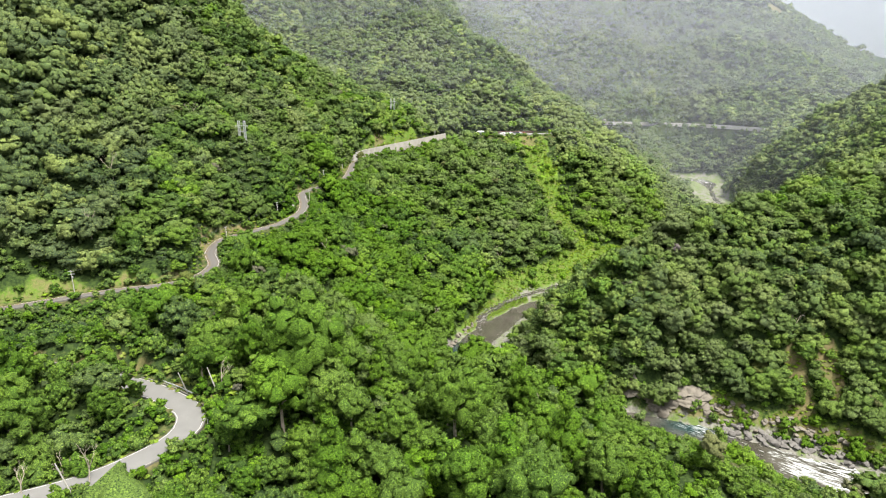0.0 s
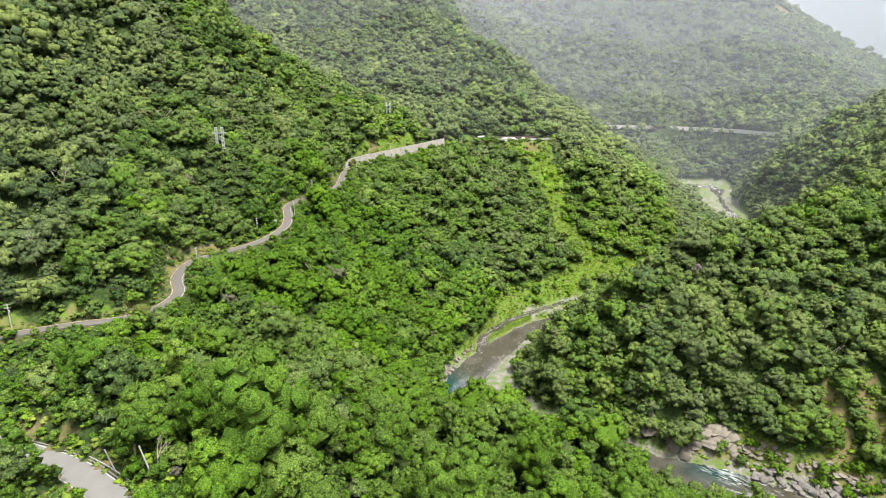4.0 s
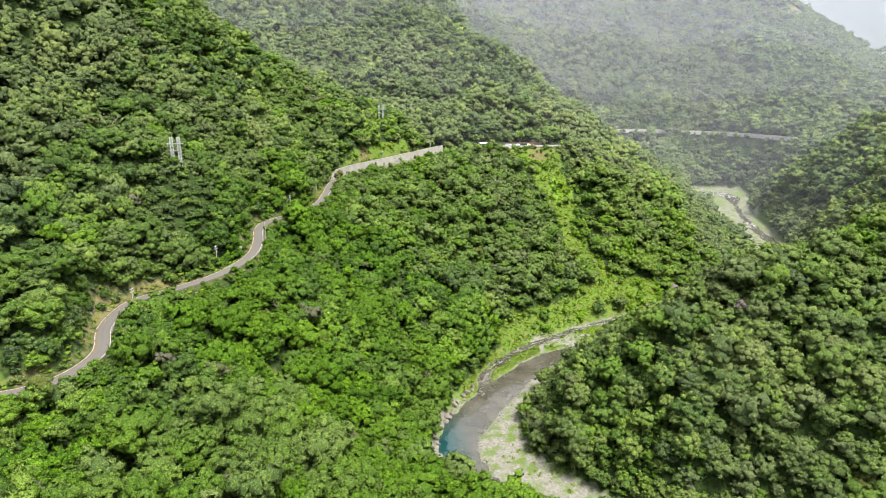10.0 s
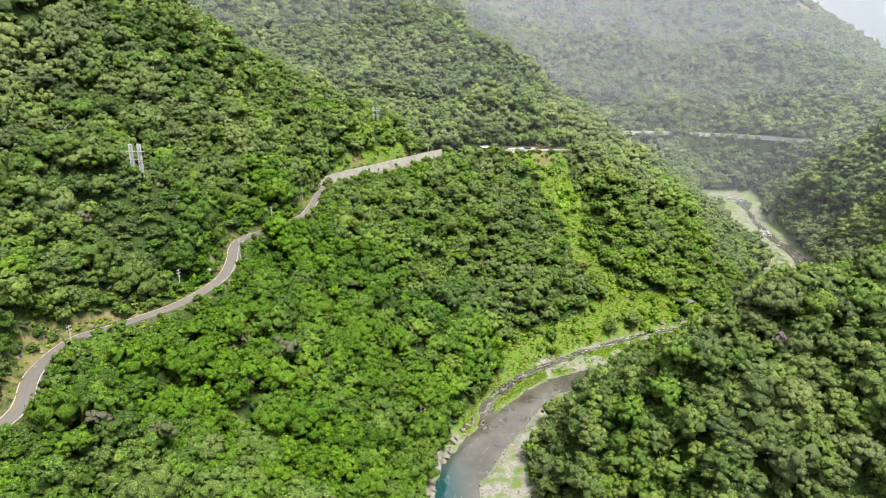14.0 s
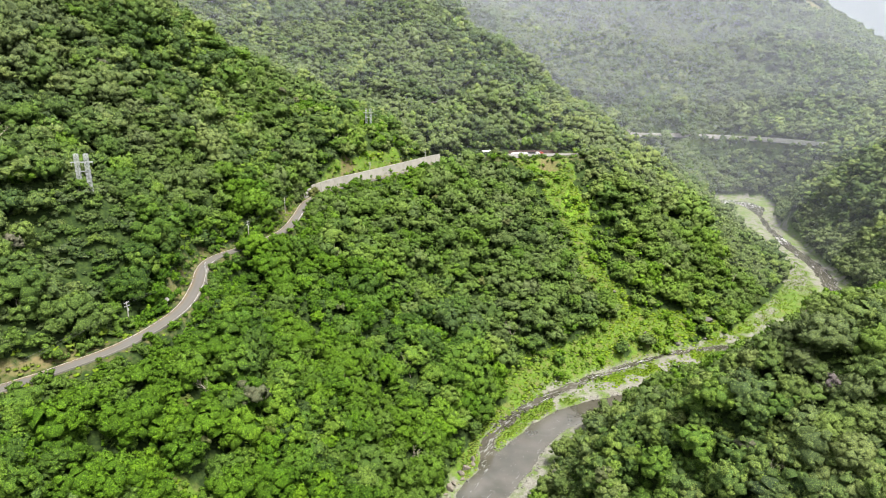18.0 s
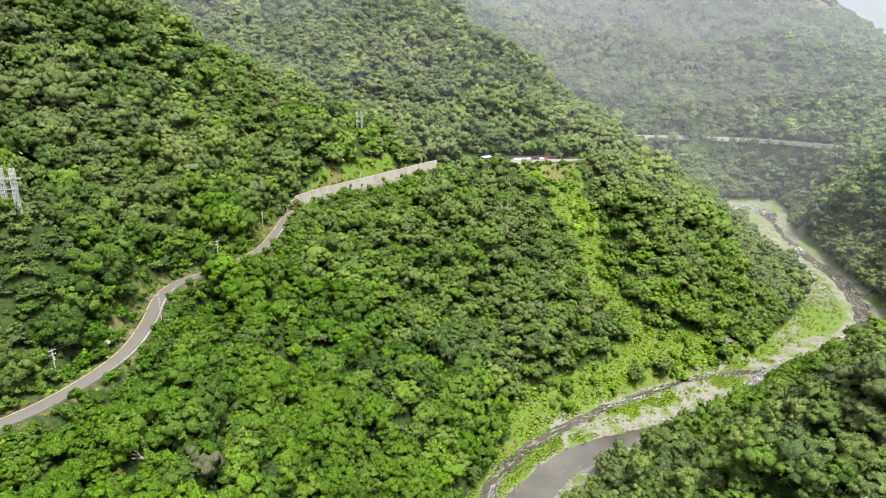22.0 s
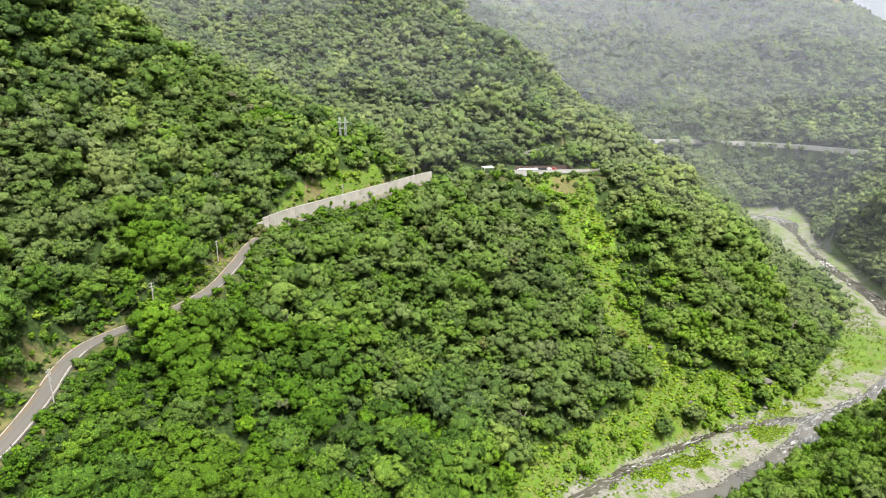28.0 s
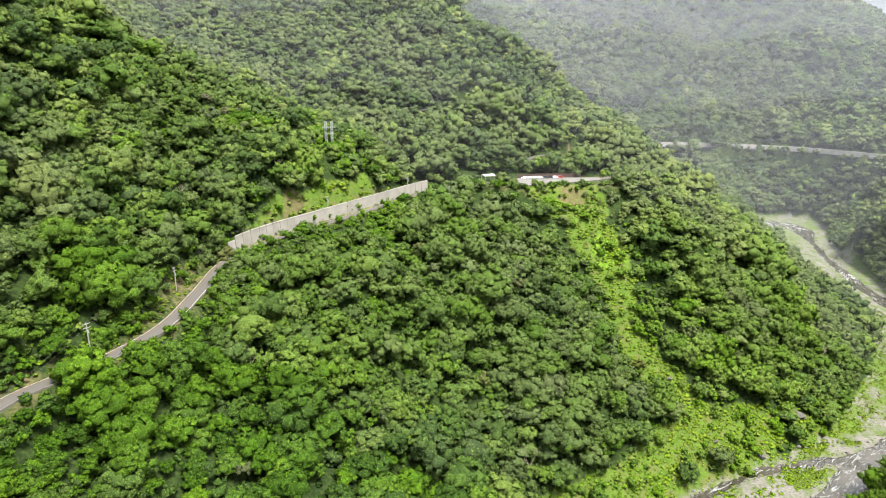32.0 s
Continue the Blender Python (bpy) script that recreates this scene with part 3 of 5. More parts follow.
# ---- roads ----
for name, line, half, label in (("road", ROAD, 2.4, "narrow grey asphalt mountain road cut into the slope"), ("lower_road", LOWER_ROAD, 3.3, "grey asphalt hairpin bend with white edge lines"),
                                ("far_road", FAR_ROAD, 3.2, "pale road along the foot of the far mountain"), ("upper_road", UPPER_ROAD, 2.0, "small road high on the wooded hill"), ("hill_road", HILL_ROAD, 2.2, "short stretch of road above the parking place")):
    over = (half, half, half - 0.5, half - 1.1, 0.9, 0.2, -0.7, -half, -half)
    ob = strip(name, line, over, (-0.5, 0.06, 0.06, 0.06, 0.06, 0.06, 0.06, 0.06, -0.5), FAR_CONCRETE if name == "far_road" else PALE_ASPHALT if name == "lower_road" else ASPHALT)
    if name == "road":
        for key, values in (("soil", (1, 1, 1, 0.7, 0.15, 0, 0, 0.3, 0.3)), ("crown", (0, 0, 0, 0.2, 0.7, 0.35, 0.7, 0, 0))):
            worn = ob.data.attributes.new(key, "FLOAT", "POINT")
            worn.data.foreach_set("value", np.tile(np.array(values, np.float32), len(ob.data.vertices) // len(over)))
    tagged(ob, label, "road", kind="structure")
    if name in ("road", "lower_road"):
        for o in (half - 0.25, -half + 0.3):
            strip("edge_line", line, (o, o - 0.15), (0.07, 0.07), PAINT, ob)
        strip("parapet", line, (-half - 0.15, -half - 0.15, -half - 0.45, -half - 0.45), (-0.3, 0.35, 0.35, -0.8), KERB, ob)


# ---- trees ----
def unit_ball(level):
    bm = bmesh.new()
    bmesh.ops.create_icosphere(bm, subdivisions=level, radius=1)
    v = np.array([q.co[:] for q in bm.verts])
    f = np.array([[q.index for q in face.verts] for face in bm.faces])
    bm.free()
    return v, f


OCTA = (np.array([(1, 0, 0), (0, 1, 0), (-1, 0, 0), (0, -1, 0), (0, 0, 1), (0, 0, -1)]) * 1.12, np.array([(0, 1, 4), (1, 2, 4), (2, 3, 4), (3, 0, 4), (1, 0, 5), (2, 1, 5), (3, 2, 5), (0, 3, 5)]))
ICO = unit_ball(1)


def unit(v):
    return v / np.linalg.norm(v, axis=1)[:, None]


def lump(rng, ball, centre, radius, outward, rough=0.26, flat=0.85):
    """A rounded clump of leaves without the faces that lie inside the crown: corners, triangles and the way each corner faces."""
    v, f = ball
    v = v @ np.array(Euler(rng.uniform(0, 6.28, 3)).to_matrix())
    normal = unit(v)
    side = np.cross(v[f[:, 1]] - v[f[:, 0]], v[f[:, 2]] - v[f[:, 0]])
    f = f[unit(side) @ outward > -0.35]
    used, f = np.unique(f, return_inverse=True)
    v = v[used] * (1 + rough * (rng.rand(len(used), 1) - 0.5))
    return v * radius * (1, 1, flat) + centre, f.reshape(-1, 3), unit(normal[used] + 0.45 * outward)


def crown(rng, boughs, lumps, flakes, flake, ball=OCTA, tall=0.85, pointed=False, inner_shade=0.34):
    """A crown one metre in radius about its centre: boughs that carry rounded clumps of leaves, with loose sprays on
    them. Gives the corners, the triangles, how light each corner's leaves are coloured (boughs inside darkened as
    shade), and the way they face."""
    vs, fs, tone, ways, base = [], [], [], [], 0
    limbs, sizes = [np.array((0, 0, 0.1))], [0.66]
    for k in range(boughs):
        a, h = k * 2.4 + rng.rand() * 0.9, rng.uniform(-0.3, 0.42)
        out = rng.uniform(0.38, 0.6)
        if pointed:
            h = -0.5 + 1.7 * (k + 0.5) / boughs
            out = 0.3 * (1.35 - h)
        limbs.append(np.array((out * math.cos(a), out * math.sin(a), h)))
        sizes.append((0.2 + 0.2 * (1.3 - h)) if pointed else rng.uniform(0.36, 0.52))
    if pointed:
        sizes[0] = 0.45
    limbs, sizes = np.array(limbs) * (1, 1, tall), np.array(sizes)
    own_limb = rng.uniform(-0.1, 0.12, len(sizes))

    def add(v, f, t, w):
        nonlocal base
        vs.append(v), fs.append(f + base), tone.append(np.broadcast_to(t, len(v))), ways.append(w)
        base += len(v)

    # clumps inside the crown get a darker leaf tone that imitates shade
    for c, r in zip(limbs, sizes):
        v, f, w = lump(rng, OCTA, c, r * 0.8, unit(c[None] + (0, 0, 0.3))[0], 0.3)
        add(v, f, -inner_shade, w)
    pick = rng.choice(len(limbs), lumps, p=sizes**2 / (sizes**2).sum())
    where = []
    for k in range(lumps):
        c, r = limbs[pick[k]], sizes[pick[k]]
        for _ in range(6):
            d = rng.normal(size=3) + (0, 0, 0.35)
            d /= np.linalg.norm(d)
            at = c + d * r * 0.86
            if d[2] > -0.45 and (np.linalg.norm(at - limbs, axis=1) > sizes * 0.72).all():
                break
        size = rng.uniform(0.13, 0.27) * (1.35 if lumps < 16 else 1.0)
        outward = unit((at + d * 0.6)[None] + (0, 0, 0.15))[0]
        v, f, w = lump(rng, ball, at, size, outward)
        add(v, f, own_limb[pick[k]] + rng.uniform(-0.1, 0.1), w)
        where.append((at, size, outward))
    if flakes:
        pick = rng.randint(lumps, size=flakes)
        at, size, out = (np.array([where[k][j] for k in pick]) for j in range(3))
        d = unit(rng.normal(size=(flakes, 3)) + out * 0.9)
        at = at + d * size[:, None] * rng.uniform(0.88, 1.32, (flakes, 1)) * (1, 1, 0.9)
        normal = unit(d + rng.normal(size=(flakes, 3)) * 0.7)
        u = unit(np.cross(normal, rng.normal(size=(flakes, 3))))
        w = np.cross(normal, u)
        s = flake * rng.uniform(0.5, 1.4, (flakes, 1))
        v = np.stack([at + s * (u * math.cos(q) * e + w * math.sin(q)) for q, e in ((0.3, 1.3), (2.4, 1.0), (4.4, 1.1))], 1).reshape(-1, 3)
        add(v, np.arange(3 * flakes).reshape(-1, 3), np.repeat(rng.uniform(-0.3, 0.3, flakes), 3), np.repeat(unit(normal + 0.5 * d + 0.4 * out), 3, 0))
    return np.concatenate(vs), np.concatenate(fs), np.concatenate(tone), np.concatenate(ways)


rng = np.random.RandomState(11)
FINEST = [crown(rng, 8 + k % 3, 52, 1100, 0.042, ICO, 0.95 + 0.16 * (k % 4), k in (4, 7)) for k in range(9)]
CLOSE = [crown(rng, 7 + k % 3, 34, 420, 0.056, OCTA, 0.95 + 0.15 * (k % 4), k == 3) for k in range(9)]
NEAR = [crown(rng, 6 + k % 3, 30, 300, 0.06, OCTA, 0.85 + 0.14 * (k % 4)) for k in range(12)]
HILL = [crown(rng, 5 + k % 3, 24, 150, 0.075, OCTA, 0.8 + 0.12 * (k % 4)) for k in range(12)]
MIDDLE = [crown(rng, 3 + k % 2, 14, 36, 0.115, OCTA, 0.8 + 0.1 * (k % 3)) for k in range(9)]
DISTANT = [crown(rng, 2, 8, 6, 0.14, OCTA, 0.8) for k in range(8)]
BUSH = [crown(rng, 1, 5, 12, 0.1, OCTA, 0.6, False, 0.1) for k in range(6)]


def tuft(rng):
    """A low clump of grass: upright blades that lean outwards from a flat cushion."""
    v, f, w = lump(rng, OCTA, np.zeros(3), 0.8, np.array((0, 0, 1.0)), 0.4, 0.4)
    a, out = rng.uniform(0, 6.28, 12), rng.uniform(0.1, 0.85, 12)
    foot = np.c_[np.cos(a) * out, np.sin(a) * out, np.zeros(12)]
    tip = foot * 1.35 + np.c_[np.zeros((12, 2)), rng.uniform(0.35, 0.8, 12)]
    wide = np.c_[-np.sin(a), np.cos(a), np.zeros(12)] * 0.16
    blades = np.stack([foot - wide, foot + wide, tip], 1).reshape(-1, 3)
    up = unit(np.repeat(foot * 0.4, 3, 0) + (0, 0, 1.0))
    return np.r_[v, blades], np.r_[f, len(v) + np.arange(36).reshape(-1, 3)], np.r_[np.zeros(len(v)), np.tile((-0.05, -0.05, 0.12), 12)], np.r_[w, up]


TUFT = [tuft(rng) for k in range(6)]


def scatter(x0, x1, y0, y1, spacing, seed):
    """A jittered triangular lattice of places."""
    r = np.random.RandomState(seed)
    ys = np.arange(y0, y1, spacing * 0.87)
    out = [np.c_[np.arange(x0, x1, spacing) + (spacing / 2 if k % 2 else 0), np.full(len(np.arange(x0, x1, spacing)), yy)] for k, yy in enumerate(ys)]
    out = np.concatenate(out)
    return out + r.uniform(-0.42, 0.42, out.shape) * spacing


def planted(name, places, templates, radius, rise, mat, label, seed, tone=(0.15, 0.75), spread=0.5, category="forest", olive_haze=0.4):
    """All trees at the places (x, y, ground, growth) as one mesh."""
    r = np.random.RandomState(seed)
    vs, fs, ts, hs, ws, base = [], [], [], [], [], 0
    which = r.randint(len(templates), size=len(places))
    for k, (v, f, t, w) in enumerate(templates):
        at = places[which == k]
        count = len(at)
        if not count:
            continue
        a = r.uniform(0, 2 * math.pi, count)
        size = radius * np.exp(spread * r.uniform(-1, 1, count)) * at[:, 3]
        high = size * r.uniform(0.75, 1.2, count)
        x = (v[None, :, 0] * np.cos(a)[:, None] - v[None, :, 1] * np.sin(a)[:, None]) * size[:, None] + at[:, None, 0]
        y = (v[None, :, 0] * np.sin(a)[:, None] + v[None, :, 1] * np.cos(a)[:, None]) * size[:, None] + at[:, None, 1]
        lift = rise * at[:, 3] * (0.35 + 0.75 * size / radius) * r.uniform(0.6, 1.35, count)
        z = v[None, :, 2] * high[:, None] + (at[:, 2] + lift)[:, None]
        vs.append(np.stack([x, y, z], 2).reshape(-1, 3))
        wx = w[None, :, 0] * np.cos(a)[:, None] - w[None, :, 1] * np.sin(a)[:, None]
        wy = w[None, :, 0] * np.sin(a)[:, None] + w[None, :, 1] * np.cos(a)[:, None]
        ws.append(np.stack([wx, wy, np.broadcast_to(w[None, :, 2], wx.shape)], 2).reshape(-1, 3))
        fs.append((f[None] + (np.arange(count) * len(v))[:, None, None] + base).reshape(-1, 3))
        patch = 0.32 * value_noise(at[:, 0], at[:, 1], 24, 31) + 0.2 * value_noise(at[:, 0], at[:, 1], 75, 32)
        kind = r.rand(count)
        own = r.uniform(*tone, count) + patch + 0.34 * (kind > 0.86) - 0.2 * (kind < 0.25)
        own += 0.22 * (at[:, 0] > 230) * (at[:, 1] > 380)
        own += 0.42 * (at[:, 0] > 58) * (at[:, 1] < 236) + 0.5 * step(at[:, 1], 335, 385) * (at[:, 0] > 95) * (at[:, 0] < 230)
        own -= 0.2 * (at[:, 0] < -108) * (at[:, 1] < 262)
        own -= 0.05 * (at[:, 0] < -60) * (at[:, 1] < 345) + 0.2 * np.exp(-(((at[:, 0] + 62) / 34) ** 2) - ((at[:, 1] - 385) / 50) ** 2)
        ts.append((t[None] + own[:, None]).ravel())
        hue = np.clip(olive_haze + (0.5 if mat is LEAF else 0.0) * step(-at[:, 0], 84, 108) * (at[:, 1] < 440) * (at[:, 1] > 215) + 0.17 * r.normal(size=count) + 0.25 * value_noise(at[:, 0], at[:, 1], 40, 33), 0, 1)
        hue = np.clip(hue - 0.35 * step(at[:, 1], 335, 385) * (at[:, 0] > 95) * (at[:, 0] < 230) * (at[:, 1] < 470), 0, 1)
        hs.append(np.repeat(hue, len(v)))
        base += count * len(v)
    if not vs:
        return None
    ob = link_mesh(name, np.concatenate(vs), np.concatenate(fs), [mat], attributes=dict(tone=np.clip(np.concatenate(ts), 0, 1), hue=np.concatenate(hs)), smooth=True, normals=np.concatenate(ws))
    return tagged(ob, label, category, kind="stuff")


def ground_at(x, y):
    """Height of the ground sheet."""
    i, j = np.clip(np.searchsorted(gy, y) - 1, 0, len(gy) - 2), np.clip(np.searchsorted(gx, x) - 1, 0, len(gx) - 2)
    h = heights.reshape(len(gy), len(gx))
    u, v = (x - gx[j]) / (gx[j + 1] - gx[j]), (y - gy[i]) / (gy[i + 1] - gy[i])
    return (h[i, j] * (1 - u) + h[i, j + 1] * u) * (1 - v) + (h[i + 1, j] * (1 - u) + h[i + 1, j + 1] * u) * v


def open_slope(p):
    """Whether a place faces the open valley rather than a hidden gully behind a crest."""
    out = np.zeros(len(p), bool)
    for ex, ey in ((0, 0), (4, 90), (9, 180), (13, 258)):
        clear = np.ones(len(p), bool)
        for u in np.linspace(0.25, 0.985, 48):
            x, y = ex + (p[:, 0] - ex) * u, ey + (p[:, 1] - ey) * u
            clear &= ground_at(x, y) < 162 + (p[:, 2] + 10 - 162) * u + 10
        out |= clear
    return out


def steep(places, least):
    """Of the places, those on ground steeper than least."""
    x, y = places.T
    return places[np.hypot(ground_at(x + 3, y) - ground_at(x - 3, y), ground_at(x, y + 3) - ground_at(x, y - 3)) / 6 > least]


def wooded(places, clear_road=6.0, hidden=0.0, seed=5):
    """The places where trees stand: x, y, the ground's height and the growth."""
    z, c = survey(places[:, 0], places[:, 1])
    x, y = places.T
    low_road = nearest(road_lines[2][0], x, y)[0]
    keep = (c["road"] > clear_road) & (low_road > np.where(x < -66, 5.5, 7)) & ~c["floor"] & (c["slip"] < 0.4) & (np.abs(x) < 0.78 * y + 30)
    keep &= (np.hypot(x - 82, y - 585) > 10) & (np.hypot(x - 181, y - 507) > 8) & (np.hypot(x - 153, y - 487) > 6)
    keep &= ~((x > 54) & (x < 108) & (y > 593) & (y < 628) & (x - 54 < 20 + 4.2 * (y - 593))) & ~((x > 34) & (x < 60) & (y > 600) & (y < 628))
    # the woods end above the upper edge of the valley's slopes
    keep &= (y * 0.277 + (z + 8 - 162) * 0.961) < 0.44 * (y * 0.961 - (z + 8 - 162) * 0.277)
    growth = np.where(c["below"] > 0.2, 0.4 + 0.6 * step(c["road"], 6, 18), 0.55 + 0.4 * step(c["road"], 6, 12))
    growth = np.where(y > 650, 0.95, growth)
    growth = np.where((y > 572) & (y < 594) & (x > 30) & (x < 118), 0.55, growth)
    growth = np.where((low_road < 26) & (c["below"] > -2) & (x + y < 62), 0.3 + 0.7 * step(low_road, 8, 28), growth)
    growth = np.where((y > 108) & (y < 140) & (x > -140) & (x < -72), 0.95, growth)
    growth = np.where((y > 640) & (y < 900) & (x > 285) & (c["river"] < 40), 0.75, growth)
    growth = np.where((x > 58) & (y > 130) & (y < 250) & (x < 160) & (c["river"] > 0) & (x + y < 350), np.minimum(growth, 0.62), growth)
    growth = np.where((nearest(SLIP, x, y)[0] < 21) & (y > 520), growth * 0.6, growth)
    growth = np.where((x > 56) & (x < 104) & (y > 574) & (y < 598), 0.3, growth)
    growth = np.where((y > 500) & (y < 600) & (x < 20) & (c["below"] > 0.2), 0.32 + 0.68 * step(c["road"], 6, 22), growth)
    growth = np.where((x > -122) & (x < -96) & (y > 312) & (y < 350), 0.45, growth)
    growth = np.where((c["below"] > 0.2) & ((y > 384) & (y < 424) & (x > -76) | (y > 196) & (y < 222) & (x > -100)), np.maximum(growth, 0.85), growth)
    growth = np.where((x < -104) & (y > 150) & (y < 214), np.minimum(growth, 0.3), growth)
    growth = np.where((y > 655) & (y < 692) & (x > 60) & (x < 100) & (c["below"] > 0), 0.35, growth)
    growth = growth * (1 + 0.28 * value_noise(x, y, 17, 34))
    p = np.c_[x, y, z, growth][keep]
    seen = open_slope(p)
    r = np.random.RandomState(seed)
    return p[seen | (r.rand(len(p)) < hidden)]


near = wooded(np.vstack([scatter(-170, 250, 78, 560, 7.2, 1), steep(scatter(-170, 250, 78, 560, 7.8, 51), 0.75), steep(scatter(-170, 250, 78, 560, 8.4, 52), 1.2)]))
x, y = near[:, 0], near[:, 1]
first = (y < 430) & (x > -135 - 0.2 * (y - 250)) & (x < 205)
spur = first & (y < 230) & (x < 130)
singles = spur & (y < 178) & (x > -112) & (x < 70) & (np.arange(len(near)) % 5 < 3)
planted("forest_foreground", near[spur & ~singles], CLOSE, 4.1, 4.4, LEAF, "dense bright green broadleaf forest on the near spur", 21, (0.45, 1.1), olive_haze=0.3)
planted("forest_right_spur", near[first & ~spur & (x > 45)], NEAR, 4.75, 4.2, LEAF, "dense dark green broadleaf forest on the spur across the river", 22, (0.22, 1.3), olive_haze=0.65)
planted("forest_middle_slope", near[first & ~spur & (x <= 45)], NEAR, 4.75, 4.0, LEAF, "dense green broadleaf forest between road and river", 23, (0.05, 1.25), olive_haze=0.12)
planted("forest_hillside", near[~first], HILL, 5.2, 4.2, LEAF, "dense green broadleaf forest on the steep hillside", 24, (-0.1, 1.3), olive_haze=0.58)
young = wooded(scatter(-135, 60, 150, 600, 4.7, 55))
young = young[(young[:, 3] < 0.8) & (young[:, 0] < 20)]
planted("roadside_trees", young, HILL, 4.4, 3.6, LEAF, "young bright green trees on the slope below the road", 29, (0.15, 0.95), 0.4, olive_haze=0.05)
middle = wooded(np.vstack([scatter(-330, 560, 85, 900, 7.4, 2), steep(scatter(-330, 560, 85, 900, 8.6, 53), 0.6), steep(scatter(230, 560, 500, 1000, 7.0, 56), 0.5)]))
x, y = middle[:, 0], middle[:, 1]
banks = scatter(290, 460, 610, 930, 4.6, 72)
banks = banks[nearest(smooth_line(RIGHT_FOOT, 8), banks[:, 0], banks[:, 1])[0] < 20]
banks = np.c_[banks, ground_at(banks[:, 0], banks[:, 1]), np.full(len(banks), 0.62)][~inside_floor(banks[:, 0], banks[:, 1])]
planted("forest_river_bank", banks, MIDDLE, 5.0, 3.4, LEAF, "dense green trees on the steep bank upstream", 30, (0.0, 0.8), 0.4, olive_haze=0.7)
outer = ~((x > -170) & (x < 250) & (y < 560))
# high tint values put a greyer, bluer haze into these distant leaves' colour
planted("forest_back_slopes", middle[outer & (y < 640)], MIDDLE, 5.3, 4.2, LEAF, "hazy green broadleaf forest on the back slopes", 25, (0.08, 1.05), 0.5, olive_haze=0.75)
planted("forest_back_hills", middle[outer & (y >= 640)], DISTANT, 6.2, 4.2, LEAF, "hazy green broadleaf forest on the back hills", 26, (-0.4, 0.95), 0.55, olive_haze=1.0)
far = wooded(np.vstack([scatter(-500, 1100, 900, 1650, 8.6, 3), scatter(100, 620, 860, 1120, 10.0, 57)]))
planted("forest_far_mountain", far, DISTANT, 6.4, 5.5, LEAF, "hazy grey-green forest on the far mountain", 27, (-0.7, 0.8), 0.55, olive_haze=1.0)

# the woods go on behind the crests and beside the valley
rest = np.vstack([scatter(-420, 640, -160, 1000, 17, 71), scatter(-240, 240, -60, 80, 11, 76)])
z, c = survey(rest[:, 0], rest[:, 1])
rest = np.c_[rest, z, np.ones(len(rest))][(c["road"] > 7) & ~c["floor"] & (c["slip"] < 0.4) & (np.hypot(rest[:, 0], rest[:, 1]) > 20)]
rest = rest[(rest[:, 1] < 78) | (np.abs(rest[:, 0]) > 0.78 * rest[:, 1] + 30) | ~open_slope(rest)]
planted("forest_behind", rest, DISTANT, 9.5, 4.5, LEAF, "dense green broadleaf forest on the slopes behind", 28, (0.1, 0.85), olive_haze=0.3)

# saplings and shrubs that close the gaps between the crowns, toned dark to imitate shade there
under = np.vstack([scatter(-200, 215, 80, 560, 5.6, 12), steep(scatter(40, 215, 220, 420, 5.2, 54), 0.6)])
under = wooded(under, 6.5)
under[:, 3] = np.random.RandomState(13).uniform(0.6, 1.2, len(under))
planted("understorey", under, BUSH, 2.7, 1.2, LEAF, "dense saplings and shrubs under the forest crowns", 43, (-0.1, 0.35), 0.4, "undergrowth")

ferns = scatter(-200, -62, 150, 600, 4.4, 58)
ferns = np.vstack([ferns, scatter(20, 215, 130, 420, 6.0, 59), scatter(-20, 215, 420, 575, 5.0, 74)])
ferns = wooded(ferns, 6.5)
bend = np.vstack([scatter(-125, -38, 92, 156, 2.9, 60), scatter(-38, 40, 86, 160, 4.0, 73)])
bend_z, c = survey(bend[:, 0], bend[:, 1])
ferns = np.vstack([ferns, np.c_[bend, bend_z, bend_z][c["road"] > 5.0]])
ferns[:, 3] = np.random.RandomState(15).uniform(0.6, 1.2, len(ferns))
planted("hillside_ferns", ferns, BUSH, 2.1, 0.9, LEAF, "bright green tree ferns and shrubs between the crowns", 45, (0.2, 0.8), 0.4, "undergrowth", 0.15)

dry = under[np.random.RandomState(14).rand(len(under)) < 0.02]
dry[:, 3] *= 1.2
planted("half_dry_trees", dry, MIDDLE, 2.4, 3.6, DRY, "pale brownish half-dry trees among the green crowns", 44, (0.2, 0.8), 0.4, olive_haze=0.25)

# low growth: the slip, the road's lower edge, the river flats
low = scatter(-170, 350, 80, 700, 2.0, 6)
z, c = survey(low[:, 0], low[:, 1])
z = ground_at(low[:, 0], low[:, 1])
r = np.random.RandomState(8)
dice = r.rand(len(low))
off_pad = (low[:, 0] < 51) | (low[:, 0] > 109) | (low[:, 1] < 591 + 0.48 * (low[:, 0] - 54)) | (low[:, 1] > 628)
off_pad &= ~((low[:, 0] > 30) & (low[:, 1] > 602) & (low[:, 1] < 626))
edge = (c["road"] > 4.0) & (c["road"] < 20) & (dice < np.where(c["road"] < 8, 0.6, 0.22)) & (low[:, 1] < 640) & (c["below"] > 0) & ~c["floor"] & off_pad
bank = ((low[:, 0] > -99) | (low[:, 1] > 224)) & (c["road"] > 5.8) & (c["road"] < 10) & (c["below"] <= 0) & (dice < 0.4) & off_pad
flats = c["floor"] & ((low[:, 1] > 372) | (dice < 0.12)) & (c["river"] > c["channel"] + 8) & (dice < 0.55 + 0.5 * value_noise(low[:, 0], low[:, 1], 14, 22))
verge = (c["road"] > 3.3) & (c["road"] < 6.2) & ~c["floor"] & (dice < 0.9) & off_pad
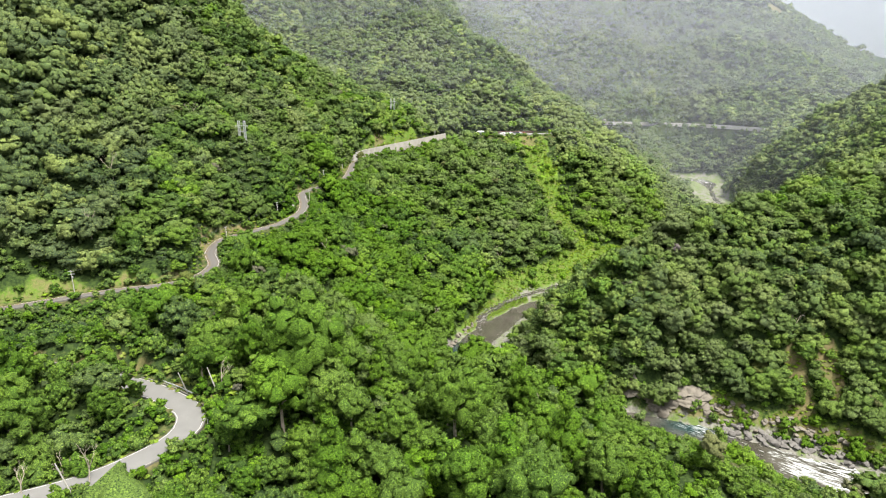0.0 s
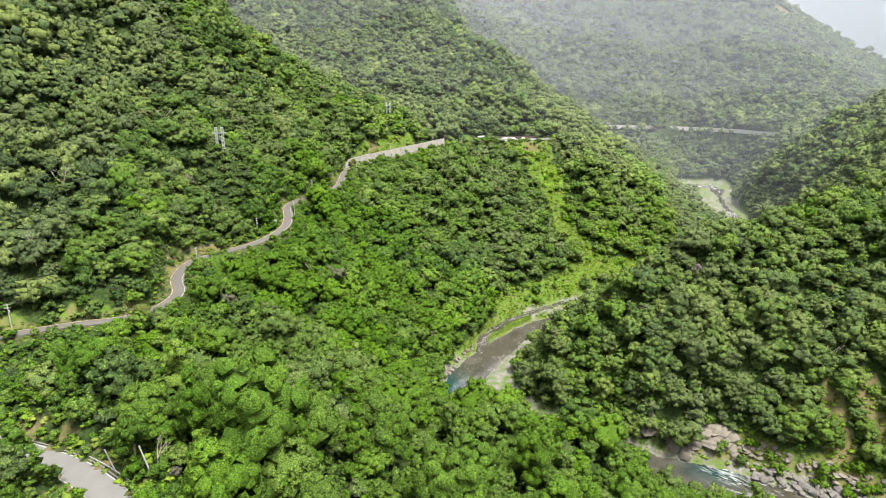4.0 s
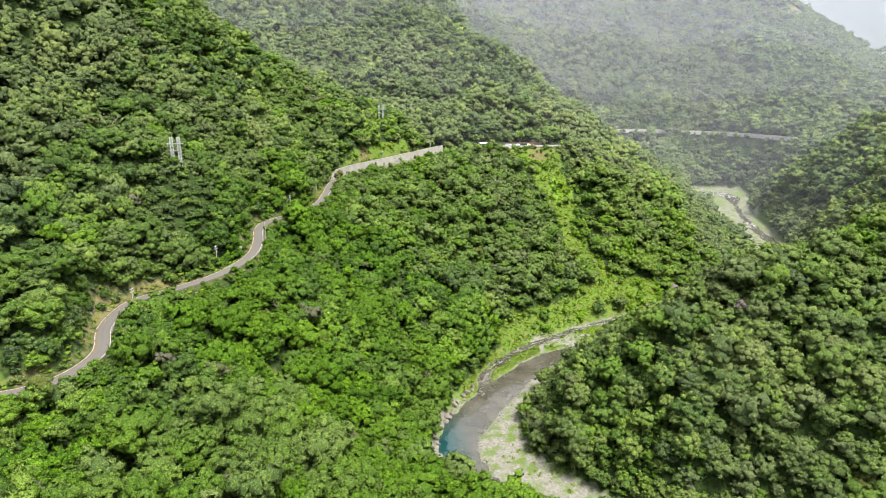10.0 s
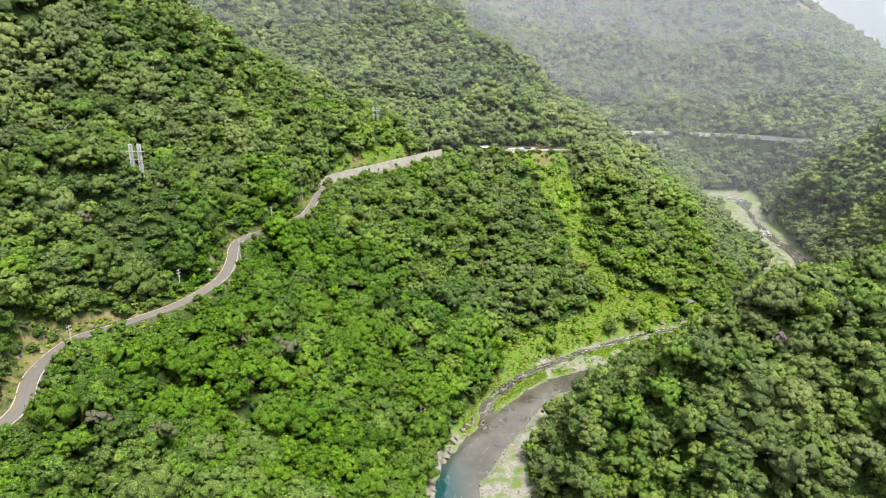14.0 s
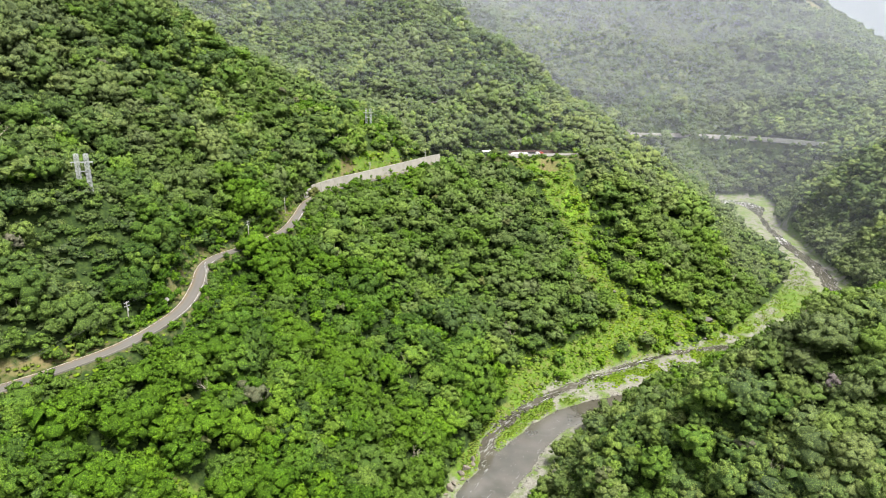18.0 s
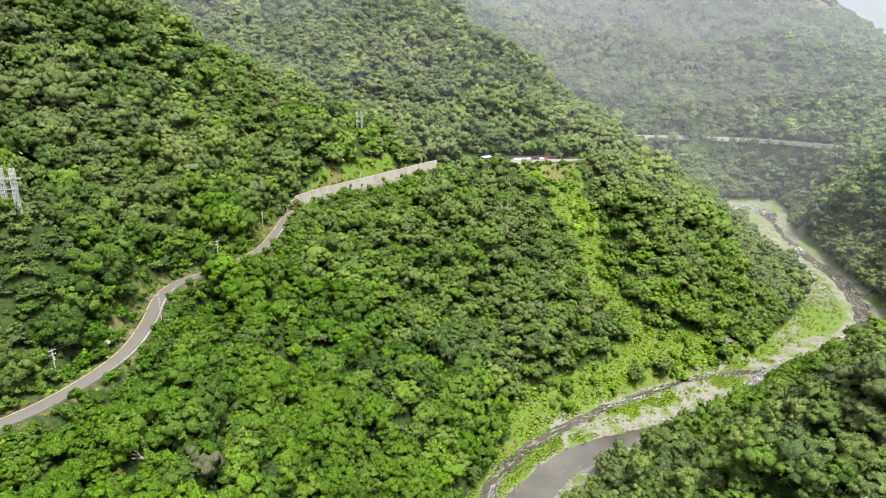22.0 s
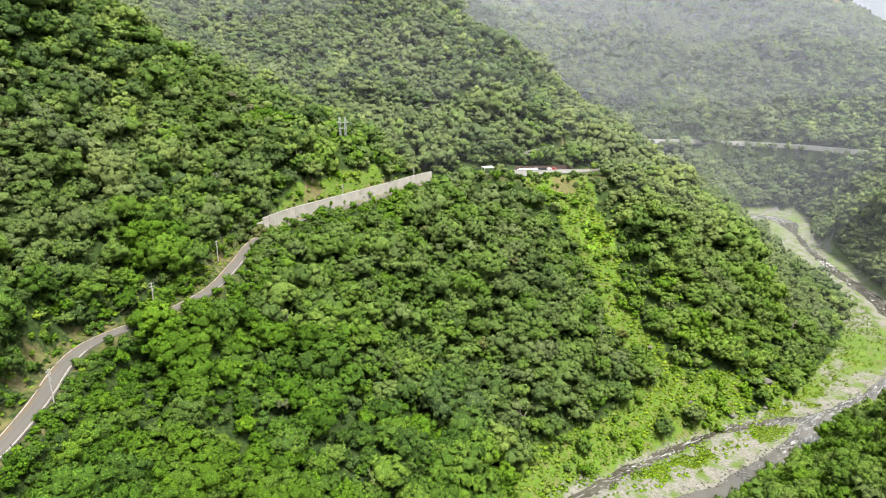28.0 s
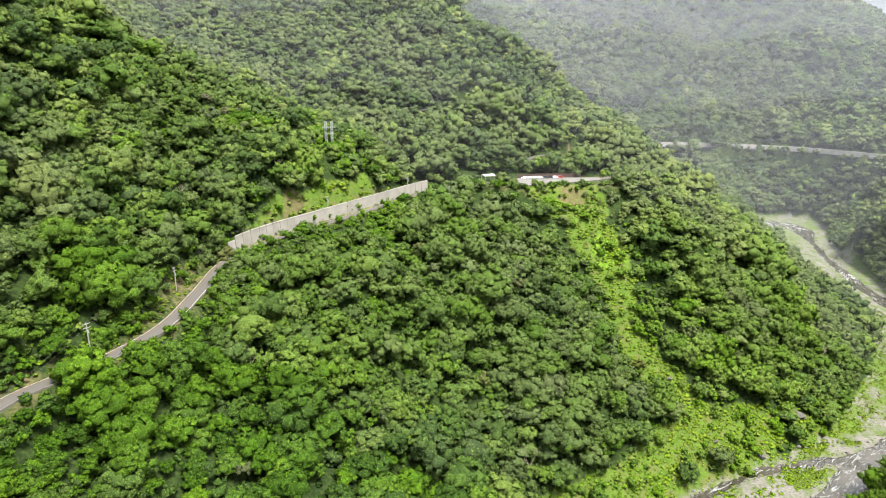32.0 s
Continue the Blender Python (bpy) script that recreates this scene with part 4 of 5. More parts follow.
slope = ((c["slip"] > 0.4) | (c["brow"] & (low[:, 1] < 594))) & ((np.hypot(low[:, 0] - 83, low[:, 1] - 587) > 8) | (dice < 0.2)) & ((nearest(ROCKY, low[:, 0], low[:, 1])[0] > 3) | (dice < 0.45)) & (dice < np.where((low[:, 0] < -99) & (low[:, 1] < 226), 0.06, 0.9)) & (c["road"] > 5)
for pick, size, name, label in ((edge, 1.55, "roadside_scrub", "low bright green scrub on the road's lower edge"), (bank, 1.3, "fern_cover", "bright green ferns on the road cuttings"), (slope, 1.15, "slip_grass", "bright yellow-green grass and ferns on the overgrown slip"),
                                (c["floor"] & (c["river"] > c["channel"] + 5) & (low[:, 1] < 276) & (low[:, 0] > 60) & (dice < 0.22) & (nearest(smooth_line(RIGHT_FOOT, 8), low[:, 0], low[:, 1])[0] < 6), 2.2, "bank_shrubs", "green shrubs on the rocky bank above the rapids"),
                                (verge, 0.8, "verge_grass", "tall yellow-green grass along the road's edges"), ((slope & (dice < 0.1) | (c["brow"] & (low[:, 0] < 76) & (dice < 0.3) & off_pad)) & (low[:, 1] < 586), 2.0, "slip_shrubs", "young bright green shrubs on the overgrown slip"),
                                (flats, 0.85, "riverside_grass", "pale green grass tussocks on the river flats")):
    growth = r.uniform(0.6, 1.5, pick.sum())
    planted(name, np.c_[low, z, np.ones(len(low))][pick] * (1, 1, 1, 1) + np.c_[np.zeros((pick.sum(), 3)), growth - 1], MIDDLE if size > 1.5 else (BUSH if size > 1.2 else TUFT), size, size * (0.5 if size > 1.2 else 0.1), LEAF if size > 1.5 else SHRUB, label, 41, (0.7, 1.1) if name == "slip_shrubs" else (0.35, 0.95) if size > 1.2 else (0.45, 0.75), 0.4, "undergrowth", 0.2)
tufts = scatter(15, 260, 285, 560, 1.2, 9)
z, c = survey(tufts[:, 0], tufts[:, 1])
z = ground_at(tufts[:, 0], tufts[:, 1])
isle = c["floor"] & (z > c["level"] + 0.25) & (nearest(side_line, tufts[:, 0], tufts[:, 1])[0] < 15) & (c["river"] < 24) & (r.rand(len(tufts)) < 0.75)
isle &= (tufts[:, 0] < 64) | (value_noise(tufts[:, 0], tufts[:, 1], 8, 29) < -0.05)
planted("island_grass", np.c_[tufts, z, np.ones(len(tufts))][isle], TUFT, 0.95, 0.1, SHRUB, "pale green grass on the gravel island", 42, (0.45, 0.85), 0.3, "undergrowth", 0.3)
clumps = scatter(20, 240, 455, 600, 1.9, 75)
z, c = survey(clumps[:, 0], clumps[:, 1])
z = ground_at(clumps[:, 0], clumps[:, 1])
rank = (c["slip"] > 0.3) & ~c["floor"] & (nearest(ROCKY, clumps[:, 0], clumps[:, 1])[0] > 3) & (c["road"] > 5) & (np.hypot(clumps[:, 0] - 83, clumps[:, 1] - 587) > 9) & (value_noise(clumps[:, 0], clumps[:, 1], 7, 37) > -0.1)
planted("slip_ferns", np.c_[clumps, z, r.uniform(0.5, 1.3, len(clumps))][rank], BUSH, 0.8, 0.1, SHRUB, "rank yellow-green ferns in patches on the slip", 46, (0.5, 1.0), 0.5, "undergrowth", 0.1)


# ---- single trees of the near spur ----
def part(name, bm, mat, parent=None, label="", smooth=False):
    """One mesh object under a thing or under a part."""
    me = bpy.data.meshes.new(name)
    bm.normal_update()
    for f in bm.faces:
        f.smooth = smooth
    bm.to_mesh(me)
    bm.free()
    me.materials.append(mat)
    ob = new(name, me)
    ob.parent = parent
    if label:
        ob["label"] = label
    return ob


def box(bm, x0, x1, y0, y1, z0, z1, bevel=0.0):
    m = Matrix.LocRotScale(((x0 + x1) / 2, (y0 + y1) / 2, (z0 + z1) / 2), None, (x1 - x0, y1 - y0, z1 - z0))
    made = bmesh.ops.create_cube(bm, size=1, matrix=m)["verts"]
    if bevel:
        edges = list({e for v in made for e in v.link_edges})
        bmesh.ops.bevel(bm, geom=edges, offset=bevel, segments=2, affect="EDGES", profile=0.6)


def rod(bm, a, c, r0, r1=None, sides=6):
    """A tapered rod from a to c."""
    a, c = Vector(a), Vector(c)
    r1 = r0 if r1 is None else r1
    m = Matrix.Translation((a + c) / 2) @ (c - a).to_track_quat("Z", "Y").to_matrix().to_4x4()
    bmesh.ops.create_cone(bm, cap_ends=True, segments=sides, radius1=r0, radius2=r1, depth=(c - a).length, matrix=m)


def tree_thing(seed, template, pointed):
    """A broadleaf tree: a trunk with limbs and a lumpy crown, at the origin."""
    r = random.Random(seed)
    tree = new("broadleaf_tree")
    bm = bmesh.new()
    lean = Vector((r.uniform(-0.4, 0.4), r.uniform(-0.4, 0.4), 3.8))
    rod(bm, (0, 0, -0.6), lean * 0.6, 0.24, 0.18, 8)
    rod(bm, lean * 0.6, lean, 0.18, 0.13, 8)
    for k in range(4):
        a = k * 1.6 + r.random()
        start = lean * r.uniform(0.65, 0.95)
        bend = start + Vector((math.cos(a) * 0.9, math.sin(a) * 0.9, 0.9))
        rod(bm, start, bend, 0.1, 0.07)
        rod(bm, bend, bend + Vector((math.cos(a + 0.3) * 0.8, math.sin(a + 0.3) * 0.8, 0.5)), 0.07, 0.03)
    part("trunk", bm, BARK, tree)
    v, f, t, w = template
    link_mesh("crown", v * (3.7, 3.7, 3.7) + (lean.x, lean.y, 4.8), f, [TREE_LEAF], tree, attributes=dict(tone=np.clip(t + 0.2, 0, 1), hue=np.full(len(v), 0.3 * r.random())), smooth=True, normals=w)
    label = "pointed green tree with a tall conical crown" if pointed else "leafy broadleaf tree with a rounded lumpy crown"
    return tagged(tree, label, "tree", "trees on the near spur")


models = [tree_thing(60 + k, FINEST[k], k in (4, 7)) for k in range(9)]
places = near[singles]
r = random.Random(4)
for k, (x, y, z, g) in enumerate(places):
    s = g * math.exp(r.uniform(-0.4, 0.42))
    m = Matrix.LocRotScale((x, y, z), Euler((0, 0, r.uniform(0, 6.28))), (s, s, s * r.uniform(0.85, 1.2)))
    if k < 9:
        models[k].matrix_basis = m
    else:
        copy_thing(models[k % 9], m)


def bare_tree(x, y, height, seed):
    """A dead tree: a grey trunk that forks three times."""
    r = random.Random(seed)
    z = float(ground_at(np.array([x]), np.array([y]))[0])
    tree = tagged(new("bare_tree"), "pale leafless tree with crooked bare branches", "tree", "bare trees")
    foot, way = Vector((0, 0, -0.4)), Vector((0.12, -0.05, 1)).normalized()
    top = foot + way * height * 0.38
    trunk = bmesh.new()
    rod(trunk, foot, top, 0.16, 0.105, 6)
    part("trunk", trunk, DEADWOOD, tree)

    def fork(bm, a, way, length, radius, depth):
        e = a + way * length
        rod(bm, a - way * radius, e, radius, radius * 0.65, 6 if depth < 2 else 4)
        if depth < 4:
            for _ in range(2):
                d = (way + Vector((r.uniform(-0.7, 0.7), r.uniform(-0.7, 0.7), r.uniform(-0.1, 0.45)))).normalized()
                fork(bm, e, d, length * r.uniform(0.55, 0.8), radius * 0.6, depth + 1)

    for _ in range(3):
        limb = bmesh.new()
        d = (way + Vector((r.uniform(-0.7, 0.7), r.uniform(-0.7, 0.7), r.uniform(-0.1, 0.45)))).normalized()
        fork(limb, top, d, height * 0.38 * r.uniform(0.55, 0.8), 0.1, 1)
        part("branch", limb, DEADWOOD, tree)
    tree.matrix_basis = pose(x, y, z, 0, 0, r.uniform(0, 360))


DEADWOOD = plain("dead_grey_wood", (0.27, 0.235, 0.19), 0.9, 0, 0.75, 2.0)
for k, (x, y, h) in enumerate([(-72, 104, 9), (-84, 101, 7), (-79, 107, 6), (-56, 136, 8), (-62, 258, 7), (-44, 236, 6), (30, 172, 7), (126, 318, 8), (90, 330, 7), (150, 300, 7),
                               (-28, 330, 7), (-110, 300, 8), (-60, 300, 7)]):
    bare_tree(x, y, h, 80 + k)
for k, q in enumerate(near[(near[:, 3] > 0.8) & (near[:, 1] > 230)][::150][:26]):
    bare_tree(q[0], q[1], 13, 120 + k)


# ---- roadside: wall, poles, mirror, guard rail ----
def height_at(x, y):
    return float(ground_at(np.array([float(x)]), np.array([float(y)]))[0])


def along(line, y0, y1, spacing):
    """Stations on a road between two northings: place and way."""
    p = smooth_line(line, spacing)
    t = np.gradient(p, axis=0)
    return [(Vector(a), Vector(b_).normalized()) for a, b_ in zip(p, t) if y0 <= a[1] <= y1]


wall = tagged(new("retaining_wall"), "tall pale weathered concrete retaining wall beside the road", "wall", kind="structure")
stations = along(ROAD, 483, 598, 4.0)
for k, ((a, t), (c, _)) in enumerate(zip(stations, stations[1:])):
    side = Vector((-t.y, t.x, 0)).normalized()
    rise = 5.6 * min(1, (k + 2) / 4)
    p0, p1 = a + side * 3.55, c + side * 3.55
    gap_ = (p1 - p0).normalized() * 0.003
    bm = bmesh.new()
    low, high = [], []
    for q in (p0 + gap_, p1 - gap_):
        for o in (0.0, 0.5):
            low.append(bm.verts.new(q + side * o + Vector((0, 0, -0.8))))
            high.append(bm.verts.new(q + side * (o + 0.55 - o * 0.4) + Vector((0, 0, rise))))
    quads = [(low[0], low[2], high[2], high[0]), (low[3], low[1], high[1], high[3]), (low[2], low[3], high[3], high[2]), (low[1], low[0], high[0], high[1]), (high[0], high[2], high[3], high[1])]
    for q in quads:
        bm.faces.new(q)
    part("wall_panel", bm, CONCRETE, wall)
    bm = bmesh.new()
    rod(bm, p0 + side * 0.75 + Vector((0, 0, rise + 0.06)), p1 + side * 0.75 + Vector((0, 0, rise + 0.06)), 0.32, 0.32, 4)
    part("coping", bm, CONCRETE, wall)


def utility_pole(x, y, height, turn, arms=2, lean=0):
    z = height_at(x, y)
    pole = tagged(new("utility_pole"), "grey concrete utility pole with crossarms beside the road", "utility pole", "roadside poles")
    bm = bmesh.new()
    rod(bm, (0, 0, -0.8), (0, 0, height), 0.19, 0.12, 10)
    part("pole_shaft", bm, POLE, pole)
    for k in range(arms):
        h = height - 0.35 - k * 1.1
        bm = bmesh.new()
        box(bm, -0.95, 0.95, -0.06, 0.06, h - 0.06, h + 0.06)
        arm = part("crossarm", bm, STEEL, pole)
        for o in (-0.85, -0.3, 0.3, 0.85):
            bm = bmesh.new()
            rod(bm, (o, 0, h + 0.06), (o, 0, h + 0.3), 0.07, 0.04, 6)
            part("insulator", bm, PAINT, arm, "white porcelain insulator")
    if arms:
        bm = bmesh.new()
        rod(bm, (0.28, 0, height - 3.0), (0.28, 0, height - 2.2), 0.2, 0.2, 10)
        part("transformer", bm, STEEL, pole)
    else:
        tagged(pole, "plain grey leaning pole beside the hairpin bend", "utility pole")
    pole.matrix_basis = pose(x, y, z, 0, lean, turn)
    return Vector((x, y, z + height - 0.1))


tops = [utility_pole(*q) for q in ((-138, 211, 8, 20), (-101, 270, 8.5, 80), (-89, 315, 8.5, 70), (-80, 353, 8.5, 95), (-81.5, 407, 8.5, 60), (-75, 446, 8.5, 90), (-76, 486, 8, 80), (-43, 541, 11, 40),
                                   (-8, 590, 10, 40))]
utility_pole(-66, 138, 5.6, 0, 0, -16), utility_pole(-57, 135, 7.0, 0, 0, -14), utility_pole(-72, 99, 9.0, 0, 0, -16)
for a, c in zip(tops, tops[1:]):
    for o in (-0.8, 0.8):
        bm = bmesh.new()
        side = Vector((-(c - a).y, (c - a).x, 0)).normalized() * o
        pts = [a.lerp(c, u) + side - Vector((0, 0, 1.6 * 4 * u * (1 - u) * (c - a).length / 50)) for u in np.linspace(0, 1, 9)]
        for q0, q1 in zip(pts, pts[1:]):
            rod(bm, q0, q1, 0.025, 0.025, 4)
        tagged(part("overhead_cable", bm, WIRE), "thin dark overhead cable strung between poles", "cable", "overhead cables")


def pylon(x, y, top, turn):
    """An H-frame of two lattice masts under one crossarm."""
    z = height_at(x, y)
    h = top - z
    ob = tagged(new("transmission_tower"), "pale galvanised steel lattice tower with two masts", "transmission tower", "towers on the hillside")
    for o in (-1.5, 1.5):
        bm = bmesh.new()
        w = 0.55
        corners = [(o - w, -w), (o + w, -w), (o + w, w), (o - w, w)]
        for cx, cy in corners:
            rod(bm, (cx, cy, -0.5), (cx, cy, h), 0.09, 0.09, 4)
        levels = int(h / 1.3)
        for k in range(levels):
            z0, z1 = h * k / levels, h * (k + 1) / levels
            for (ax, ay), (bx, by) in zip(corners, corners[1:] + corners[:1]):
                rod(bm, (ax, ay, z0), (bx, by, z1), 0.05, 0.05, 4)
                rod(bm, (bx, by, z0), (ax, ay, z1), 0.05, 0.05, 4)
                rod(bm, (ax, ay, z1), (bx, by, z1), 0.05, 0.05, 4)
        part("lattice_mast", bm, STEEL, ob)
    bm = bmesh.new()
    for dy in (-0.3, 0.3):
        box(bm, -3.4, 3.4, dy - 0.1, dy + 0.1, h - 2.9, h - 2.6)
        box(bm, -2.4, 2.4, dy - 0.08, dy + 0.08, h * 0.55, h * 0.55 + 0.2)
    part("crossarm", bm, STEEL, ob)
    for o in (-3.2, 0, 3.2):
        bm = bmesh.new()
        for k in range(5):
            rod(bm, (o, 0, h - 3.0 - 0.22 * k), (o, 0, h - 3.12 - 0.22 * k), 0.16, 0.1, 8)
        part("insulator_string", bm, PAINT, ob, "white insulator string")
    ob.matrix_basis = pose(x, y, z, 0, 0, turn)


for q in ((-114, 345, 138, 10), (-47, 573, 142.5, 8), (83, 768, 160.5, 8), (150, 850, 142, 8)):
    pylon(*q)

mirror = tagged(new("traffic_mirror"), "round white-backed convex traffic mirror on a thin post", "traffic mirror")
bm = bmesh.new()
rod(bm, (0, 0, -0.4), (0, 0, 3.0), 0.06, 0.05, 8)
part("post", bm, STEEL, mirror)
bm = bmesh.new()
rod(bm, (0, -0.06, 2.9), (0, 0.06, 2.9), 0.75, 0.7, 20)
part("mirror_disc", bm, PAINT, mirror)
mirror.matrix_basis = pose(-84.6, 331, height_at(-84.6, 331), 0, 0, 20)


def guard_rail(line, y0, y1, offset, flip=1):
    rail = tagged(new("guard_rail"), "grey steel guard rail on short posts along the bend", "guard rail")
    st = along(line, y0, y1, 2.0)
    for a, t in st:
        side = Vector((-t.y, t.x, 0)).normalized() * offset
        bm = bmesh.new()
        q = a + side
        box(bm, q.x - 0.06, q.x + 0.06, q.y - 0.06, q.y + 0.06, q.z - 0.5, q.z + 0.8)
        part("post", bm, STEEL, rail)
    for (a, t), (c, u) in zip(st, st[1:]):
        sa, sc = Vector((-t.y, t.x, 0)).normalized() * offset, Vector((-u.y, u.x, 0)).normalized() * offset
        bm = bmesh.new()
        for h in (0.5, 0.72):
            rod(bm, a + sa + Vector((0, 0, h)), c + sc + Vector((0, 0, h)), 0.09, 0.09, 5)
        part("rail_beam", bm, STEEL, rail)


guard_rail(LOWER_ROAD[3:8], 122, 140, -4.3)

# ---- parking place on the spur ----
PAD = plain("dusty_grey_concrete", (0.125, 0.12, 0.112), 0.9, 0, 0.7, 0.15)
bm = bmesh.new()
rim = [(53, 593), (62, 595.5), (72, 600), (84, 606), (96, 612), (106, 617), (107, 625.5), (80, 624.6), (54, 621)]
slab = bm.faces.new([bm.verts.new((x, y, 106.1)) for x, y in rim])
for v in [e for e in bmesh.ops.extrude_face_region(bm, geom=[slab])["geom"] if isinstance(e, bmesh.types.BMVert)]:
    v.co.z -= 0.7
bmesh.ops.recalc_face_normals(bm, faces=bm.faces[:])
pad = part("parking_place", bm, PAD)
tagged(pad, "pale concrete parking place on top of the spur", "parking place", kind="structure")
BROWN = plain("rusty_brown_sheet", (0.07, 0.045, 0.035), 0.7, 0, 0.7, 0.6)
fence = tagged(new("sheet_fence"), "low rusty brown sheet fence behind the parked cars", "fence")
st = along(PARKING, 606, 611.5, 3.0)
for (a, t), (c, _) in zip(st, st[1:]):
    side = Vector((-t.y, t.x, 0)).normalized()
    bm = bmesh.new()
    p0, p1 = a + side * 16.2, c + side * 16.2
    m = Matrix.Translation((p0 + p1) / 2 + Vector((0, 0, 1.2))) @ (p1 - p0).to_track_quat("X", "Z").to_matrix().to_4x4() @ Matrix.Diagonal(((p1 - p0).length - 0.04, 0.12, 2.6, 1))
    bmesh.ops.create_cube(bm, size=1, matrix=m)
    part("fence_panel", bm, BROWN, fence)


def car(x, y, z, turn, paint, label):
    ob = tagged(new("parked_car"), label, "car", "parked cars")
    bm = bmesh.new()
    box(bm, -0.88, 0.88, -2.15, 2.15, 0.35, 0.85, 0.12)
    part("car_body", bm, paint, ob)
    bm = bmesh.new()
    box(bm, -0.78, 0.78, -1.5, 0.95, 0.8, 1.42, 0.14)
    cabin = part("cabin", bm, paint, ob)
    bm = bmesh.new()
    box(bm, -0.8, 0.8, -1.3, 0.75, 0.95, 1.28)
    box(bm, -0.62, 0.62, -1.53, 0.98, 0.95, 1.28)
    part("windows", bm, GLASS, cabin, "dark tinted windows")
    for wx in (-0.82, 0.82):
        for wy in (-1.3, 1.3):
            bm = bmesh.new()
            rod(bm, (wx - 0.1, wy, 0.33), (wx + 0.1, wy, 0.33), 0.33, 0.33, 14)
            part("wheel", bm, WIRE, ob, "black rubber wheel")
    ob.matrix_basis = pose(x, y, z, 0, 0, turn)


GLASS = plain("tinted_glass", (0.02, 0.025, 0.03), 0.1)
WHITE_CAR = plain("white_car_paint", (0.78, 0.78, 0.77), 0.25)
DARK_CAR = plain("dark_car_paint", (0.04, 0.045, 0.05), 0.25)
SILVER_CAR = plain("silver_car_paint", (0.45, 0.46, 0.48), 0.3)
RED_CAR = plain("red_car_paint", (0.35, 0.05, 0.04), 0.3)
for k, (paint, label) in enumerate([(WHITE_CAR, "white parked car in the parking row"), (WHITE_CAR, "white parked car in the parking row"), (SILVER_CAR, "silver parked car in the parking row"), (WHITE_CAR, "white parked car in the parking row"),
                                    (DARK_CAR, "dark parked car in the parking row"), (DARK_CAR, "dark parked car in the parking row"), (WHITE_CAR, "white parked car in the parking row"), (RED_CAR, "red parked car at the row's end")]):
    car(60.5 + 3.1 * k, 619.5 + 0.5 * k, 106.0, 80 + 4 * (k % 3), paint, label)

shelter = tagged(new("roadside_shelter"), "small open shelter with a white sheet roof", "shelter")
bm = bmesh.new()
v = [bm.verts.new(q) for q in ((-3.6, -2.6, 2.7), (3.6, -2.6, 2.7), (3.6, 0, 3.6), (-3.6, 0, 3.6), (3.6, 2.6, 2.7), (-3.6, 2.6, 2.7))]
bm.faces.new((v[0], v[1], v[2], v[3])), bm.faces.new((v[3], v[2], v[4], v[5]))
bmesh.ops.solidify(bm, geom=bm.faces[:], thickness=0.12)
part("roof", bm, WHITE_CAR, shelter)
for px in (-3.2, 3.2):
    for py in (-2.3, 2.3):
        bm = bmesh.new()
        rod(bm, (px, py, -0.3), (px, py, 2.75), 0.08, 0.08, 8)
        part("shelter_post", bm, STEEL, shelter)
shelter.matrix_basis = pose(38.5, 619, 105.4, 0, 0, 25)

# ---- far road ----
far_wall = strip("far_road_wall", FAR_ROAD, (-3.5, -3.5, -4.2, -4.2), (-5, 0.8, 0.8, -5), FAR_CONCRETE)
tagged(far_wall, "pale concrete wall holding up the far road", "wall", kind="structure")
house = tagged(new("roadside_building"), "small flat-roofed grey concrete building by the far road", "building")
bm = bmesh.new()
box(bm, -6, 6, -4, 4, -3, 4)
part("building_wall", bm, CONCRETE, house)
bm = bmesh.new()
box(bm, -6.4, 6.4, -4.4, 4.4, 4, 4.5)
part("roof", bm, CONCRETE, house)
for k in range(3):
    bm = bmesh.new()
    box(bm, -4.6 + 3.4 * k, -2.6 + 3.4 * k, -4.12, -3.9, 0.8, 2.6)
    part("window", bm, GLASS, house, "dark window")
house.matrix_basis = pose(270, 1037, 88, 0, 0, -15)


# ---- rocks and rapids ----
def rock_mesh(seed, mat):
    """An angular rock: the hull of some points, with its edges worn."""
    r = random.Random(seed)
    bm = bmesh.new()
    for _ in range(15):
        q = Vector((r.gauss(0, 1), r.gauss(0, 1), r.gauss(0, 1))).normalized() * r.uniform(0.75, 1.15)
        bm.verts.new((q.x, q.y, q.z * 0.75))
    hull = bmesh.ops.convex_hull(bm, input=bm.verts[:])
    bmesh.ops.delete(bm, geom=[e for e in hull["geom_interior"] if isinstance(e, bmesh.types.BMVert)], context="VERTS")
    bmesh.ops.bevel(bm, geom=bm.edges[:], offset=0.06, segments=1, affect="EDGES")
    me = bpy.data.meshes.new("boulder")
    bm.to_mesh(me)
    bm.free()
    me.materials.append(mat)
    return me


GREY_ROCKS, PALE_ROCKS = [rock_mesh(k, ROCK) for k in range(6)], [rock_mesh(20 + k, PALE_ROCK) for k in range(5)]


def boulder(x, y, size, meshes, r, label, group, sink=0.25, slab=False):
    ob = new("boulder", meshes[r.randrange(len(meshes))])
    s = (size * r.uniform(0.8, 1.3), size * r.uniform(0.7, 1.1), size * r.uniform(0.6, 1.0))
    turn = Euler((r.uniform(-0.3, 0.3), r.uniform(-0.3, 0.3), r.uniform(0, 6.28)))
    if slab:
        # a broad face that dips towards the river
        s, turn = (s[0] * 1.35, s[1] * 1.2, s[2] * 0.6), Euler((r.uniform(0.5, 0.9), r.uniform(-0.15, 0.15), r.uniform(-0.7, -0.1)))
    ob.matrix_basis = Matrix.LocRotScale((x, y, height_at(x, y) + s[2] * (0.55 - sink)), turn, s)
    tagged(ob, label, "rock", group)


r = random.Random(17)
